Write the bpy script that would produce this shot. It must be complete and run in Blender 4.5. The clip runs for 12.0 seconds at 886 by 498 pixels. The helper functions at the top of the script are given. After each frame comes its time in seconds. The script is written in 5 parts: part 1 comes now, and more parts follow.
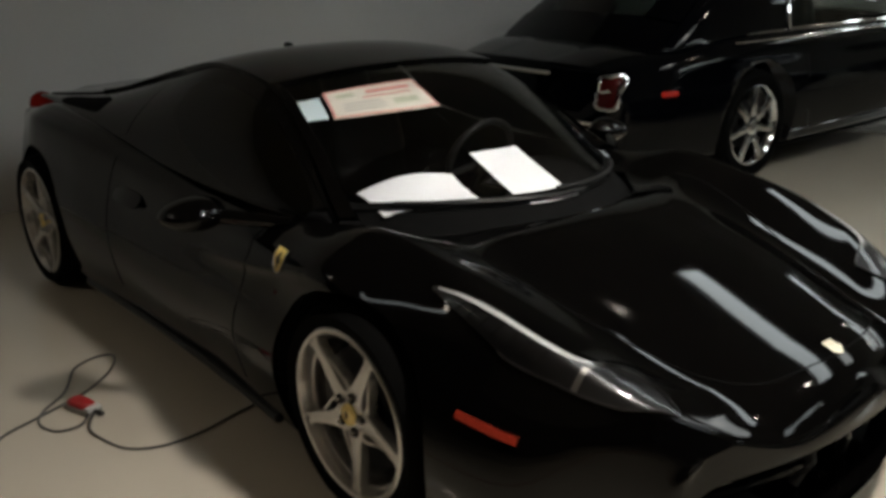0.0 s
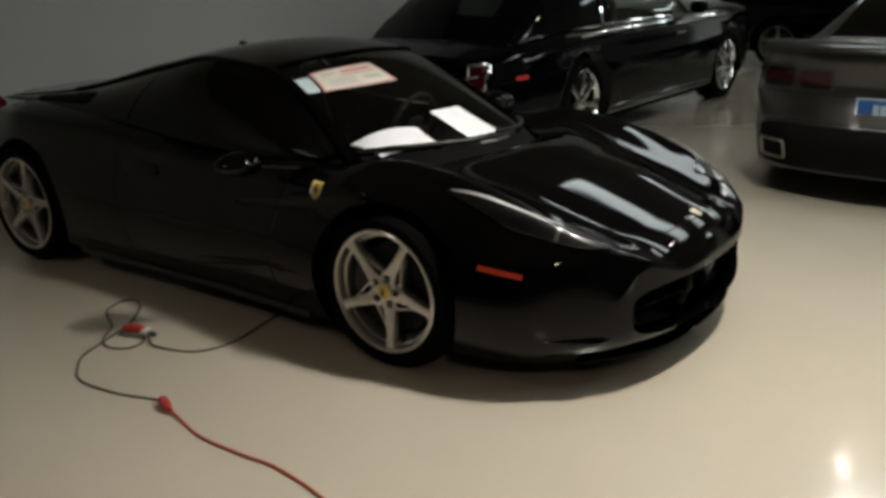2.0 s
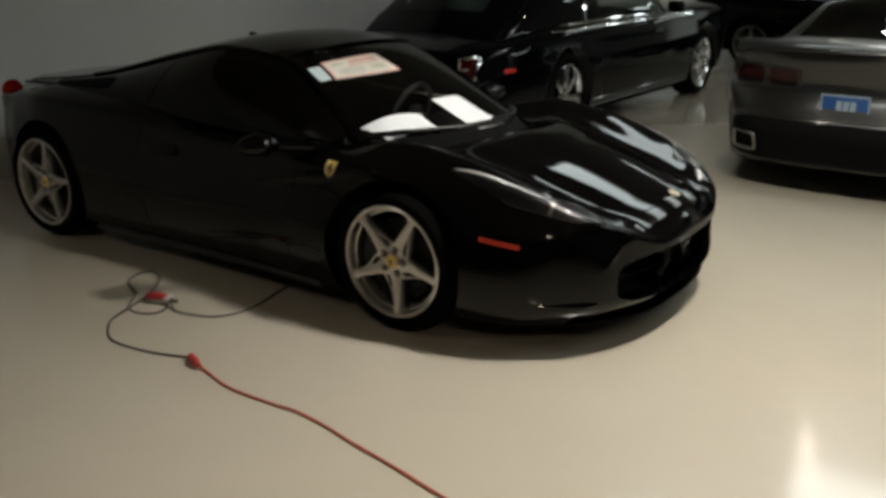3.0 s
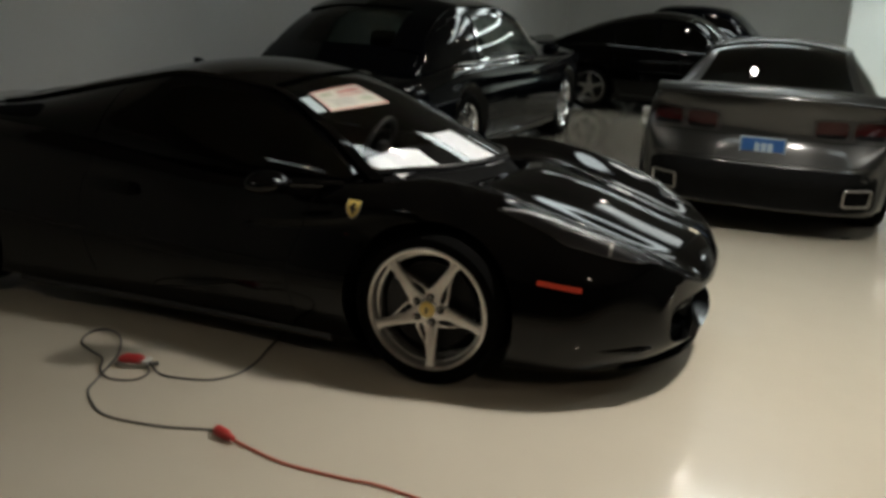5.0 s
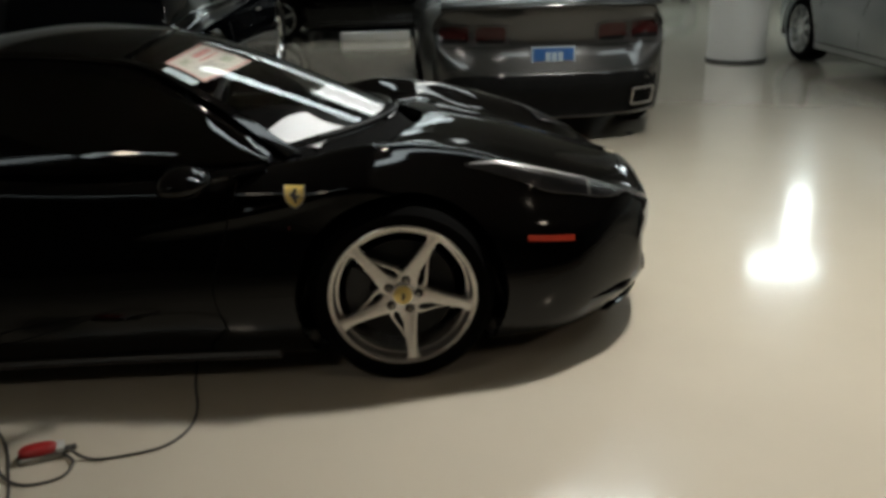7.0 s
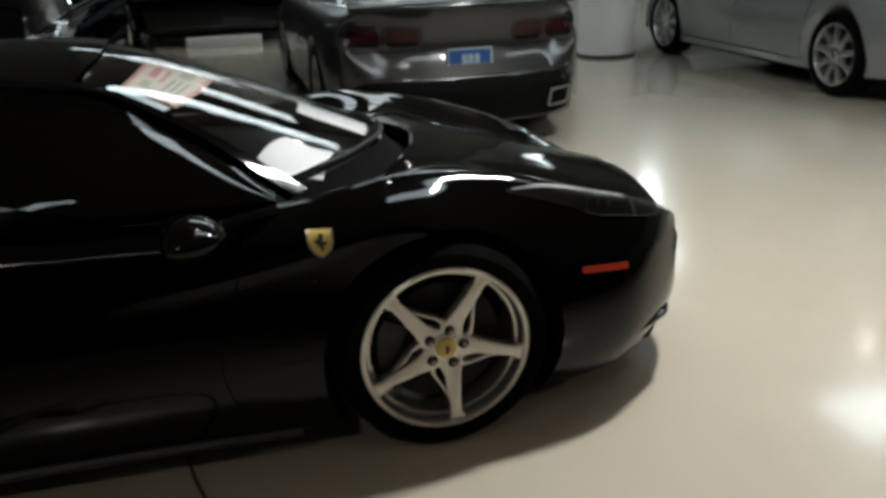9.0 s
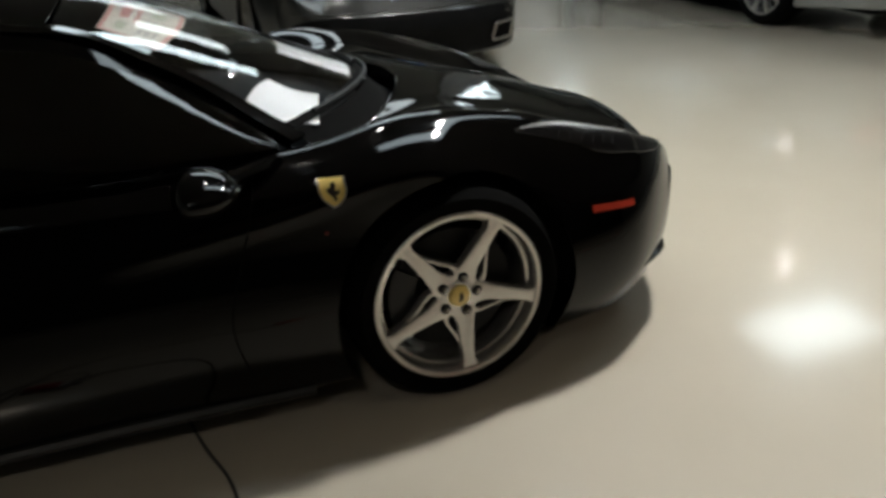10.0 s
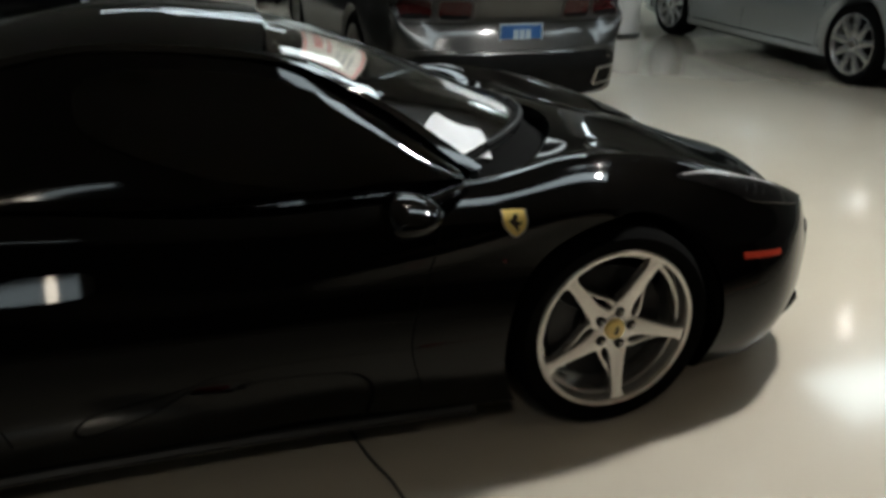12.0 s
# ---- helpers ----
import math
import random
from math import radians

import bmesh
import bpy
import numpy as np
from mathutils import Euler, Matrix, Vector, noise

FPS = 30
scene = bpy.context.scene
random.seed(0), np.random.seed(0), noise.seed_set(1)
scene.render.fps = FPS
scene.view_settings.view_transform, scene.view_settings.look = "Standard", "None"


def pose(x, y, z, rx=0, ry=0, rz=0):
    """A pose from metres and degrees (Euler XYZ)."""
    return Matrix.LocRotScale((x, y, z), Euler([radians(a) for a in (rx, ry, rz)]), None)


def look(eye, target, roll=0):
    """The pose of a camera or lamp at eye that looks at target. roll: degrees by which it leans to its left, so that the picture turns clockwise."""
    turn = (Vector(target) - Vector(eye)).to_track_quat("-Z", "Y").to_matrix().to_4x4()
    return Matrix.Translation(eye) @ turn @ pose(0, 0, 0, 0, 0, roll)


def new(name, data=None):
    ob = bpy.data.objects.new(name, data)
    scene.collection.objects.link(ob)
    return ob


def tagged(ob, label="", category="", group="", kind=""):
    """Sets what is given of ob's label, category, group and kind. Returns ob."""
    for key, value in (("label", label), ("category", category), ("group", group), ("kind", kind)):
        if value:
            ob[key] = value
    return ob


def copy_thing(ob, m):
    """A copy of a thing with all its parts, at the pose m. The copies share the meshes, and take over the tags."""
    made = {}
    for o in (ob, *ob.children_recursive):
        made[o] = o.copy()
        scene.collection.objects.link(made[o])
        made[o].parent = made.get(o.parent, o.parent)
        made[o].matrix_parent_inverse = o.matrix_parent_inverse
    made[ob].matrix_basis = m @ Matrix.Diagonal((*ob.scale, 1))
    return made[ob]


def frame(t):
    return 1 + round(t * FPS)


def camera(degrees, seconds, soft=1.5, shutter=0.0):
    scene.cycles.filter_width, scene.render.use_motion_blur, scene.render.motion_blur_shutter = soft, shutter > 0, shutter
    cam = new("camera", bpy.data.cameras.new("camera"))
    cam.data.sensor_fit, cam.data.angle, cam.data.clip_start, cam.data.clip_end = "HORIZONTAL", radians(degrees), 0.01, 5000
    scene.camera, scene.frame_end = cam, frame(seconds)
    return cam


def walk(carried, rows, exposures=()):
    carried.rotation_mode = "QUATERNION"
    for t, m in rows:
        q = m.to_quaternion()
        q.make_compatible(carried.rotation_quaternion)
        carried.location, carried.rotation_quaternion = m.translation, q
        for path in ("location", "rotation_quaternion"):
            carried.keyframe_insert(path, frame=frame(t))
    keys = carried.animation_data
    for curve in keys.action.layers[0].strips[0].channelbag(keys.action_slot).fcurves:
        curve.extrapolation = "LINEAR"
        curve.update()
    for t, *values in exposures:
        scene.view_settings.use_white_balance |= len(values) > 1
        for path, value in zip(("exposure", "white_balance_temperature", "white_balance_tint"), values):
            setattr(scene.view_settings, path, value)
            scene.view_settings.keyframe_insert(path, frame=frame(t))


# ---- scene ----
cam = camera(52.7, 12.0, soft=3.6, shutter=0.4)
PATH = [
    (0, (1.952, -2.179, 1.638), (0.509, -0.954, 0.992), -0.5),
    (0.5, (1.976, -2.561, 1.641), (0.639, -1.212, 1.015), 0.4),
    (0.8, (2.137, -2.755, 1.645), (0.847, -1.355, 1.033), -0.8),
    (1, (2.198, -2.852, 1.571), (0.952, -1.432, 0.914), -0.6),
    (1.2, (2.188, -2.995, 1.652), (1.019, -1.548, 0.916), -2.1),
    (1.5, (2.237, -3.205, 1.678), (1.095, -1.691, 1.041), -0.7),
    (1.7, (2.268, -3.288, 1.707), (1.122, -1.778, 1.070), -1.6),
    (2, (2.248, -3.529, 1.651), (1.123, -1.998, 1.028), -1.1),
    (2.2, (2.258, -3.561, 1.731), (1.138, -2.033, 1.091), -1.5),
    (2.5, (2.305, -3.768, 1.71), (1.232, -2.183, 1.129), 0.1),
    (2.8, (2.367, -3.870, 1.723), (1.273, -2.328, 1.071), -0.3),
    (3, (2.372, -3.917, 1.683), (1.295, -2.356, 1.048), -0.0),
    (3.2, (2.371, -3.936, 1.722), (1.322, -2.358, 1.081), 0.9),
    (3.5, (2.274, -4.026, 1.717), (1.318, -2.38, 1.104), 1.8),
    (3.7, (2.179, -4.054, 1.675), (1.25, -2.368, 1.132), 2.3),
    (5.3, (1.035, -4.194, 1.588), (0.52, -2.344, 1.033), 2.0),
    (5.5, (0.894, -4.203, 1.6), (0.497, -2.334, 1.011), 1.0),
    (6, (0.563, -4.097, 1.54), (0.362, -2.22, 0.88), 0.7),
    (6.5, (0.278, -3.957, 1.567), (0.217, -2.076, 0.891), -1.1),
    (7, (0.001, -3.844, 1.566), (0.095, -1.964, 0.891), -1.8),
    (7.2, (-0.104, -3.815, 1.563), (0.056, -1.949, 0.86), -1.7),
    (8.8, (-0.543, -3.283, 1.56), (-0.119, -1.469, 0.833), -0.7),
    (9, (-0.622, -3.261, 1.558), (-0.145, -1.445, 0.869), -2.0),
    (9.5, (-0.773, -3.207, 1.562), (-0.184, -1.449, 0.81), -2.3),
    (10, (-0.883, -3.063, 1.547), (-0.229, -1.362, 0.725), -2.0),
    (10.5, (-0.943, -2.889, 1.545), (-0.142, -1.265, 0.695), -2.0),
    (11, (-1.043, -2.816, 1.567), (-0.284, -1.163, 0.736), -1.3),
    (11.5, (-1.163, -2.916, 1.583), (-0.519, -1.203, 0.777), -0.3),
    (12, (-1.304, -3.06, 1.598), (-0.708, -1.305, 0.845), 1.1),
]
walk(cam, [(t, look(eye, target, roll)) for t, eye, target, roll in PATH], [(0, -0.12, 6350, 12), (1, -0.07, 6380, 11), (4, -0.06, 6380, 10), (6.5, -0.05, 6250, 9), (9.5, 0.0, 5950, 9), (12, 0.02, 5930, 8)])

# ---- world: an indoor hall, next to no daylight ----
CEIL = 3.65
world = bpy.data.worlds.new("hall_world")
scene.world = world
world.use_nodes = True
world.node_tree.nodes["Background"].inputs[0].default_value = (0.75, 0.82, 0.9, 1)
world.node_tree.nodes["Background"].inputs[1].default_value = 0.02


# ceiling downlights: x, y, watts; (3.6, 14.8) and both below y -4 are added fill
DOWNLIGHTS_AND_FILL = [(1.8, 0.0, 510), (0.95, 4.75, 35), (6.9, 3.8, 330), (6.8, 9.8, 340), (3.6, 14.8, 300), (-1.9, -4.2, 50), (3.6, -4.4, 275), (1.6, 12.4, 260), (11.0, 7.0, 220)]
for x, y, watts in DOWNLIGHTS_AND_FILL:
    data = bpy.data.lights.new("downlight_fill", "SPOT")
    data.energy, data.color = watts, ((1.0, 0.82, 0.60) if y < -2 else (1.0, 0.92, 0.80) if x < 8 and y < 6 else (0.82, 1.0, 0.95))
    data.spot_size, data.spot_blend, data.shadow_soft_size = radians(125), 0.7, 0.13 if x < 6 else 0.45
    lamp = new("downlight_fill_lamp", data)
    lamp.matrix_basis = pose(x, y, CEIL - 0.13)
# ---- materials ----
def material(name, color, rough=0.5, metal=0.0, coat=0.0, emit=0.0, noise_scale=0.0, noise_amount=0.0,
             fine_scale=0.0, bump=0.0, trans=0.0, ior=1.45, rough_vary=0.0, spec=0.5, emit_color=None, coat_rough=0.02):
    m = bpy.data.materials.new(name)
    m.use_nodes = True
    nt = m.node_tree
    b = nt.nodes["Principled BSDF"]
    b.inputs["Base Color"].default_value = (*color, 1)
    b.inputs["Roughness"].default_value = rough
    b.inputs["Metallic"].default_value = metal
    b.inputs["Coat Weight"].default_value = coat
    b.inputs["Coat Roughness"].default_value = coat_rough
    b.inputs["Transmission Weight"].default_value = trans
    b.inputs["IOR"].default_value = ior
    b.inputs["Specular IOR Level"].default_value = spec
    if emit:
        b.inputs["Emission Color"].default_value = (*(emit_color or color), 1)
        b.inputs["Emission Strength"].default_value = emit
    if noise_scale:
        co = nt.nodes.new("ShaderNodeTexCoord")
        n1 = nt.nodes.new("ShaderNodeTexNoise")
        n1.inputs["Scale"].default_value = noise_scale
        n1.inputs["Detail"].default_value = 6
        nt.links.new(co.outputs["Object"], n1.inputs["Vector"])
        n2 = nt.nodes.new("ShaderNodeTexNoise")
        n2.inputs["Scale"].default_value = fine_scale or noise_scale * 12
        n2.inputs["Detail"].default_value = 4
        nt.links.new(co.outputs["Object"], n2.inputs["Vector"])
        mixn = nt.nodes.new("ShaderNodeMath")
        mixn.operation = "MULTIPLY_ADD"
        mixn.inputs[1].default_value = 0.35
        nt.links.new(n2.outputs["Fac"], mixn.inputs[0])
        nt.links.new(n1.outputs["Fac"], mixn.inputs[2])
        ramp = nt.nodes.new("ShaderNodeMapRange")
        ramp.inputs[1].default_value, ramp.inputs[2].default_value = 0.35, 1.0
        ramp.inputs[3].default_value, ramp.inputs[4].default_value = 1 - noise_amount, 1 + noise_amount
        nt.links.new(mixn.outputs[0], ramp.inputs[0])
        mul = nt.nodes.new("ShaderNodeVectorMath")
        mul.operation = "SCALE"
        mul.inputs[0].default_value = color
        nt.links.new(ramp.outputs[0], mul.inputs["Scale"])
        nt.links.new(mul.outputs[0], b.inputs["Base Color"])
        if rough_vary:
            r2 = nt.nodes.new("ShaderNodeMapRange")
            r2.inputs[1].default_value, r2.inputs[2].default_value = 0.35, 1.0
            r2.inputs[3].default_value, r2.inputs[4].default_value = max(0.0, rough - rough_vary), rough + rough_vary
            nt.links.new(mixn.outputs[0], r2.inputs[0])
            nt.links.new(r2.outputs[0], b.inputs["Roughness"])
        if bump:
            bp = nt.nodes.new("ShaderNodeBump")
            bp.inputs["Strength"].default_value = bump
            bp.inputs["Distance"].default_value = 0.004
            nt.links.new(mixn.outputs[0], bp.inputs["Height"])
            nt.links.new(bp.outputs[0], b.inputs["Normal"])
    return m


def glass_material(name, tint, rough=0.0, mirror=0.03):
    """Thin tinted sheet glass: mostly clear, with a mirror coat by Fresnel."""
    m = bpy.data.materials.new(name)
    m.use_nodes = True
    nt = m.node_tree
    nt.nodes.remove(nt.nodes["Principled BSDF"])
    out = nt.nodes["Material Output"]
    tr = nt.nodes.new("ShaderNodeBsdfTransparent")
    tr.inputs[0].default_value = (*tint, 1)
    gl = nt.nodes.new("ShaderNodeBsdfGlossy")
    gl.inputs["Roughness"].default_value = rough
    lw = nt.nodes.new("ShaderNodeLayerWeight")
    lw.inputs[0].default_value = 0.5
    pw = nt.nodes.new("ShaderNodeMath")
    pw.operation = "POWER"
    pw.inputs[1].default_value = 5.0
    nt.links.new(lw.outputs["Facing"], pw.inputs[0])
    fr = nt.nodes.new("ShaderNodeMath")
    fr.operation = "MULTIPLY_ADD"
    fr.inputs[1].default_value, fr.inputs[2].default_value = 0.95, mirror
    nt.links.new(pw.outputs[0], fr.inputs[0])
    mx = nt.nodes.new("ShaderNodeMixShader")
    nt.links.new(fr.outputs[0], mx.inputs[0])
    nt.links.new(tr.outputs[0], mx.inputs[1])
    nt.links.new(gl.outputs[0], mx.inputs[2])
    nt.links.new(mx.outputs[0], out.inputs[0])
    return m


M = {}
M["black_paint"] = material("black_paint", (0.0010, 0.0009, 0.0009), 0.06, spec=0.28, noise_scale=1.3, noise_amount=0.35, fine_scale=240)
M["navy_paint"] = material("navy_black_paint", (0.0010, 0.0012, 0.0019), 0.06, spec=0.22, noise_scale=1.2, noise_amount=0.3, fine_scale=220)
M["grey_paint"] = material("graphite_paint", (0.015, 0.0155, 0.0145), 0.36, metal=0.3, spec=0.35, coat=0.8, coat_rough=0.13, noise_scale=1.5, noise_amount=0.12, fine_scale=500)
M["silver_paint"] = material("silver_paint", (0.25, 0.262, 0.258), 0.3, metal=0.5, coat=0.9, noise_scale=1.5, noise_amount=0.06, fine_scale=500)
M["black_plastic"] = material("black_plastic", (0.012, 0.012, 0.012), 0.45, noise_scale=8, noise_amount=0.3, fine_scale=300, bump=0.15)
M["liner"] = material("matt_black_liner", (0.004, 0.004, 0.004), 0.8, spec=0.06, noise_scale=10, noise_amount=0.3, fine_scale=200)
M["rubber"] = material("tyre_rubber", (0.0022, 0.0021, 0.0020), 0.9, spec=0.05, noise_scale=9, noise_amount=0.35, fine_scale=160, bump=0.2)
M["alloy"] = material("painted_alloy", (0.52, 0.50, 0.47), 0.25, metal=0.8, coat=0.3, noise_scale=6, noise_amount=0.1, fine_scale=120)
M["grey_alloy"] = material("grey_alloy", (0.42, 0.42, 0.41), 0.25, metal=0.85, noise_scale=6, noise_amount=0.1, fine_scale=120)
M["chrome"] = material("chrome", (0.78, 0.78, 0.78), 0.07, metal=1.0, noise_scale=20, noise_amount=0.04)
M["steel"] = material("dark_steel", (0.28, 0.27, 0.25), 0.35, metal=1.0, noise_scale=14, noise_amount=0.2, fine_scale=200)
M["disc"] = material("brake_disc", (0.008, 0.008, 0.008), 0.55, metal=0.6, noise_scale=14, noise_amount=0.3, fine_scale=200)
M["yellow"] = material("badge_yellow", (0.80, 0.60, 0.18), 0.3, coat=0.5, noise_scale=30, noise_amount=0.12)
M["badge_black"] = material("badge_black", (0.03, 0.02, 0.01), 0.35, noise_scale=30, noise_amount=0.2)
M["red_lens"] = material("red_lens", (0.42, 0.02, 0.012), 0.15, coat=0.8, noise_scale=60, noise_amount=0.2, fine_scale=300, bump=0.2)
M["red_marker"] = material("red_marker_lens", (0.33, 0.034, 0.017), 0.18, coat=0.6, noise_scale=60, noise_amount=0.15, fine_scale=400, bump=0.2)
M["dark_red_lens"] = material("dark_red_lens", (0.05, 0.004, 0.004), 0.25, spec=0.2, noise_scale=60, noise_amount=0.2)
M["smoked_lens"] = material("smoked_red_lens", (0.022, 0.004, 0.004), 0.22, spec=0.25, noise_scale=60, noise_amount=0.3)
M["paper"] = material("paper", (0.86, 0.86, 0.89), 0.6, noise_scale=9, noise_amount=0.10, fine_scale=160, bump=0.5)
M["paper_blue"] = material("paper_pale_blue", (0.66, 0.76, 0.80), 0.6, noise_scale=5, noise_amount=0.05, fine_scale=200)
M["sticker"] = material("sticker_cream", (0.84, 0.79, 0.70), 0.55, noise_scale=6, noise_amount=0.06, fine_scale=200)
M["print_red"] = material("print_red", (0.72, 0.32, 0.28), 0.6, noise_scale=40, noise_amount=0.15)
M["print_grey"] = material("print_grey", (0.45, 0.45, 0.43), 0.6, noise_scale=40, noise_amount=0.15)
M["print_olive"] = material("print_olive", (0.58, 0.60, 0.46), 0.6, noise_scale=40, noise_amount=0.15)
M["leather"] = material("black_leather", (0.003, 0.0028, 0.0028), 0.55, spec=0.3, noise_scale=10, noise_amount=0.3, fine_scale=400, bump=0.3)
M["windscreen"] = glass_material("windscreen_glass", (0.95, 0.96, 0.96))
M["side_glass"] = glass_material("tinted_side_glass", (0.10, 0.11, 0.11), mirror=0.05)
M["rear_glass"] = glass_material("tinted_rear_glass", (0.36, 0.38, 0.37))
M["door_glass"] = glass_material("clear_green_door_glass", (0.70, 0.75, 0.72))
M["lamp_glass"] = glass_material("lamp_cover_glass", (0.75, 0.75, 0.75))
M["lamp_inside"] = material("lamp_housing", (0.015, 0.014, 0.014), 0.3, metal=0.4, noise_scale=30, noise_amount=0.4, fine_scale=200)
M["plate_blue"] = material("plate_blue", (0.018, 0.070, 0.205), 0.35, noise_scale=12, noise_amount=0.12)
M["plate_white"] = material("plate_white", (0.26, 0.32, 0.37), 0.35, noise_scale=12, noise_amount=0.08)
# white of the painted reflection along the headlamps
M["lamp_white"] = material("lamp_glare_white", (0.70, 0.70, 0.70), 0.3, coat=0.3, noise_scale=40, noise_amount=0.1)
M["wall"] = material("wall_paint", (0.74, 0.725, 0.70), 0.85, noise_scale=0.7, noise_amount=0.07, fine_scale=60, bump=0.12)
M["white_wall"] = material("white_paint", (0.74, 0.73, 0.70), 0.8, noise_scale=0.9, noise_amount=0.06, fine_scale=60, bump=0.1)
# near-black: the missing light behind the aisle is put into this colour
M["unlit_wall"] = material("unlit_wall_tone", (0.05, 0.047, 0.044), 0.85, noise_scale=0.7, noise_amount=0.1, fine_scale=60, bump=0.12)
M["pale_gold"] = material("pale_gold", (0.62, 0.55, 0.40), 0.3, metal=0.4, coat=0.4, noise_scale=30, noise_amount=0.15)
M["ceiling"] = material("ceiling_paint", (0.22, 0.205, 0.19), 0.9, noise_scale=0.7, noise_amount=0.06, fine_scale=50, bump=0.1)
M["cable_grey"] = material("cable_grey", (0.055, 0.052, 0.05), 0.55, noise_scale=30, noise_amount=0.25)
M["charger_red"] = material("charger_red", (0.30, 0.02, 0.02), 0.4, noise_scale=30, noise_amount=0.2)
M["cable_red"] = material("cable_orange_red", (0.40, 0.10, 0.065), 0.5, noise_scale=30, noise_amount=0.2)
M["plug_red"] = material("plug_red", (0.42, 0.045, 0.04), 0.4, noise_scale=30, noise_amount=0.15)
M["tube_light"] = material("lamp_diffuser", (0.9, 0.9, 0.9), 0.5, emit=7.5, emit_color=(0.91, 1.0, 0.98))
M["panel_light"] = material("panel_diffuser", (0.9, 0.9, 0.9), 0.5, emit=4.2, emit_color=(0.90, 1.0, 0.97))
M["dim_panel"] = material("dim_panel_diffuser", (0.9, 0.9, 0.9), 0.5, emit=4.0, emit_color=(0.95, 1.0, 0.95))
M["bright_panel"] = material("bright_panel_diffuser", (0.9, 0.9, 0.9), 0.5, emit=9.0, emit_color=(0.90, 1.0, 0.97))
M["spot_light"] = material("spot_bulb", (0.9, 0.9, 0.9), 0.5, emit=260.0, emit_color=(1.0, 0.90, 0.76))


def floor_material():
    """Poured beige epoxy: glossy, slightly wavy, with drifts of tone, scuffs and tyre marks."""
    m = bpy.data.materials.new("epoxy_floor")
    m.use_nodes = True
    nt = m.node_tree
    b = nt.nodes["Principled BSDF"]
    co = nt.nodes.new("ShaderNodeTexCoord")

    def tex(scale, detail):
        n = nt.nodes.new("ShaderNodeTexNoise")
        n.inputs["Scale"].default_value, n.inputs["Detail"].default_value = scale, detail
        nt.links.new(co.outputs["Object"], n.inputs["Vector"])
        return n
    wide, mid, fine, wave, ripple = tex(0.35, 3), tex(3.5, 5), tex(70, 3), tex(1.6, 1), tex(11.0, 3)
    mixc = nt.nodes.new("ShaderNodeMix")
    mixc.data_type = "RGBA"
    mixc.inputs[6].default_value = (0.49, 0.44, 0.352, 1)
    mixc.inputs[7].default_value = (0.56, 0.51, 0.42, 1)
    nt.links.new(wide.outputs["Fac"], mixc.inputs[0])
    sc = nt.nodes.new("ShaderNodeMapRange")
    sc.inputs[1].default_value, sc.inputs[2].default_value, sc.inputs[3].default_value, sc.inputs[4].default_value = 0.3, 0.75, 0.985, 1.015
    nt.links.new(mid.outputs["Fac"], sc.inputs[0])
    mul = nt.nodes.new("ShaderNodeVectorMath")
    mul.operation = "SCALE"
    nt.links.new(mixc.outputs[2], mul.inputs[0])
    nt.links.new(sc.outputs[0], mul.inputs["Scale"])
    nt.links.new(mul.outputs[0], b.inputs["Base Color"])
    rr = nt.nodes.new("ShaderNodeMapRange")
    rr.inputs[1].default_value, rr.inputs[2].default_value, rr.inputs[3].default_value, rr.inputs[4].default_value = 0.3, 0.75, 0.20, 0.25
    nt.links.new(wide.outputs["Fac"], rr.inputs[0])
    nt.links.new(rr.outputs[0], b.inputs["Roughness"])
    b.inputs["Coat Weight"].default_value = 1.0
    b.inputs["Coat Roughness"].default_value = 0.10
    add = nt.nodes.new("ShaderNodeMath")
    add.operation = "MULTIPLY_ADD"
    add.inputs[1].default_value = 0.02
    nt.links.new(fine.outputs["Fac"], add.inputs[0])
    swell = nt.nodes.new("ShaderNodeMath")
    swell.operation = "MULTIPLY_ADD"
    swell.inputs[1].default_value = 0.22
    nt.links.new(ripple.outputs["Fac"], swell.inputs[0])
    nt.links.new(wave.outputs["Fac"], swell.inputs[2])
    nt.links.new(swell.outputs[0], add.inputs[2])
    bp = nt.nodes.new("ShaderNodeBump")
    bp.inputs["Strength"].default_value, bp.inputs["Distance"].default_value = 0.16, 0.012
    nt.links.new(add.outputs[0], bp.inputs["Height"])
    nt.links.new(bp.outputs[0], b.inputs["Normal"])
    return m


M["floor"] = floor_material()
# ---- mesh tools ----
def mesh_of(bm, name, smooth=True, angle=None):
    me = bpy.data.meshes.new(name)
    bm.normal_update()
    bm.to_mesh(me)
    bm.free()
    if smooth:
        me.shade_smooth()
        if angle:
            me.set_sharp_from_angle(angle=radians(angle))
    return me


def part(name, bm, mat, parent=None, label="", smooth=True, angle=35):
    """Links a bmesh as one mesh object, under a thing or a part."""
    me = mesh_of(bm, name, smooth, angle)
    me.materials.append(M[mat] if isinstance(mat, str) else mat)
    ob = new(name, me)
    ob.parent = parent
    if label:
        ob["label"] = label
    return ob


def thing(name, label, category, at=None, group="", kind=""):
    ob = new(name)
    if at is not None:
        ob.matrix_basis = at
    return tagged(ob, label, category, group, kind)


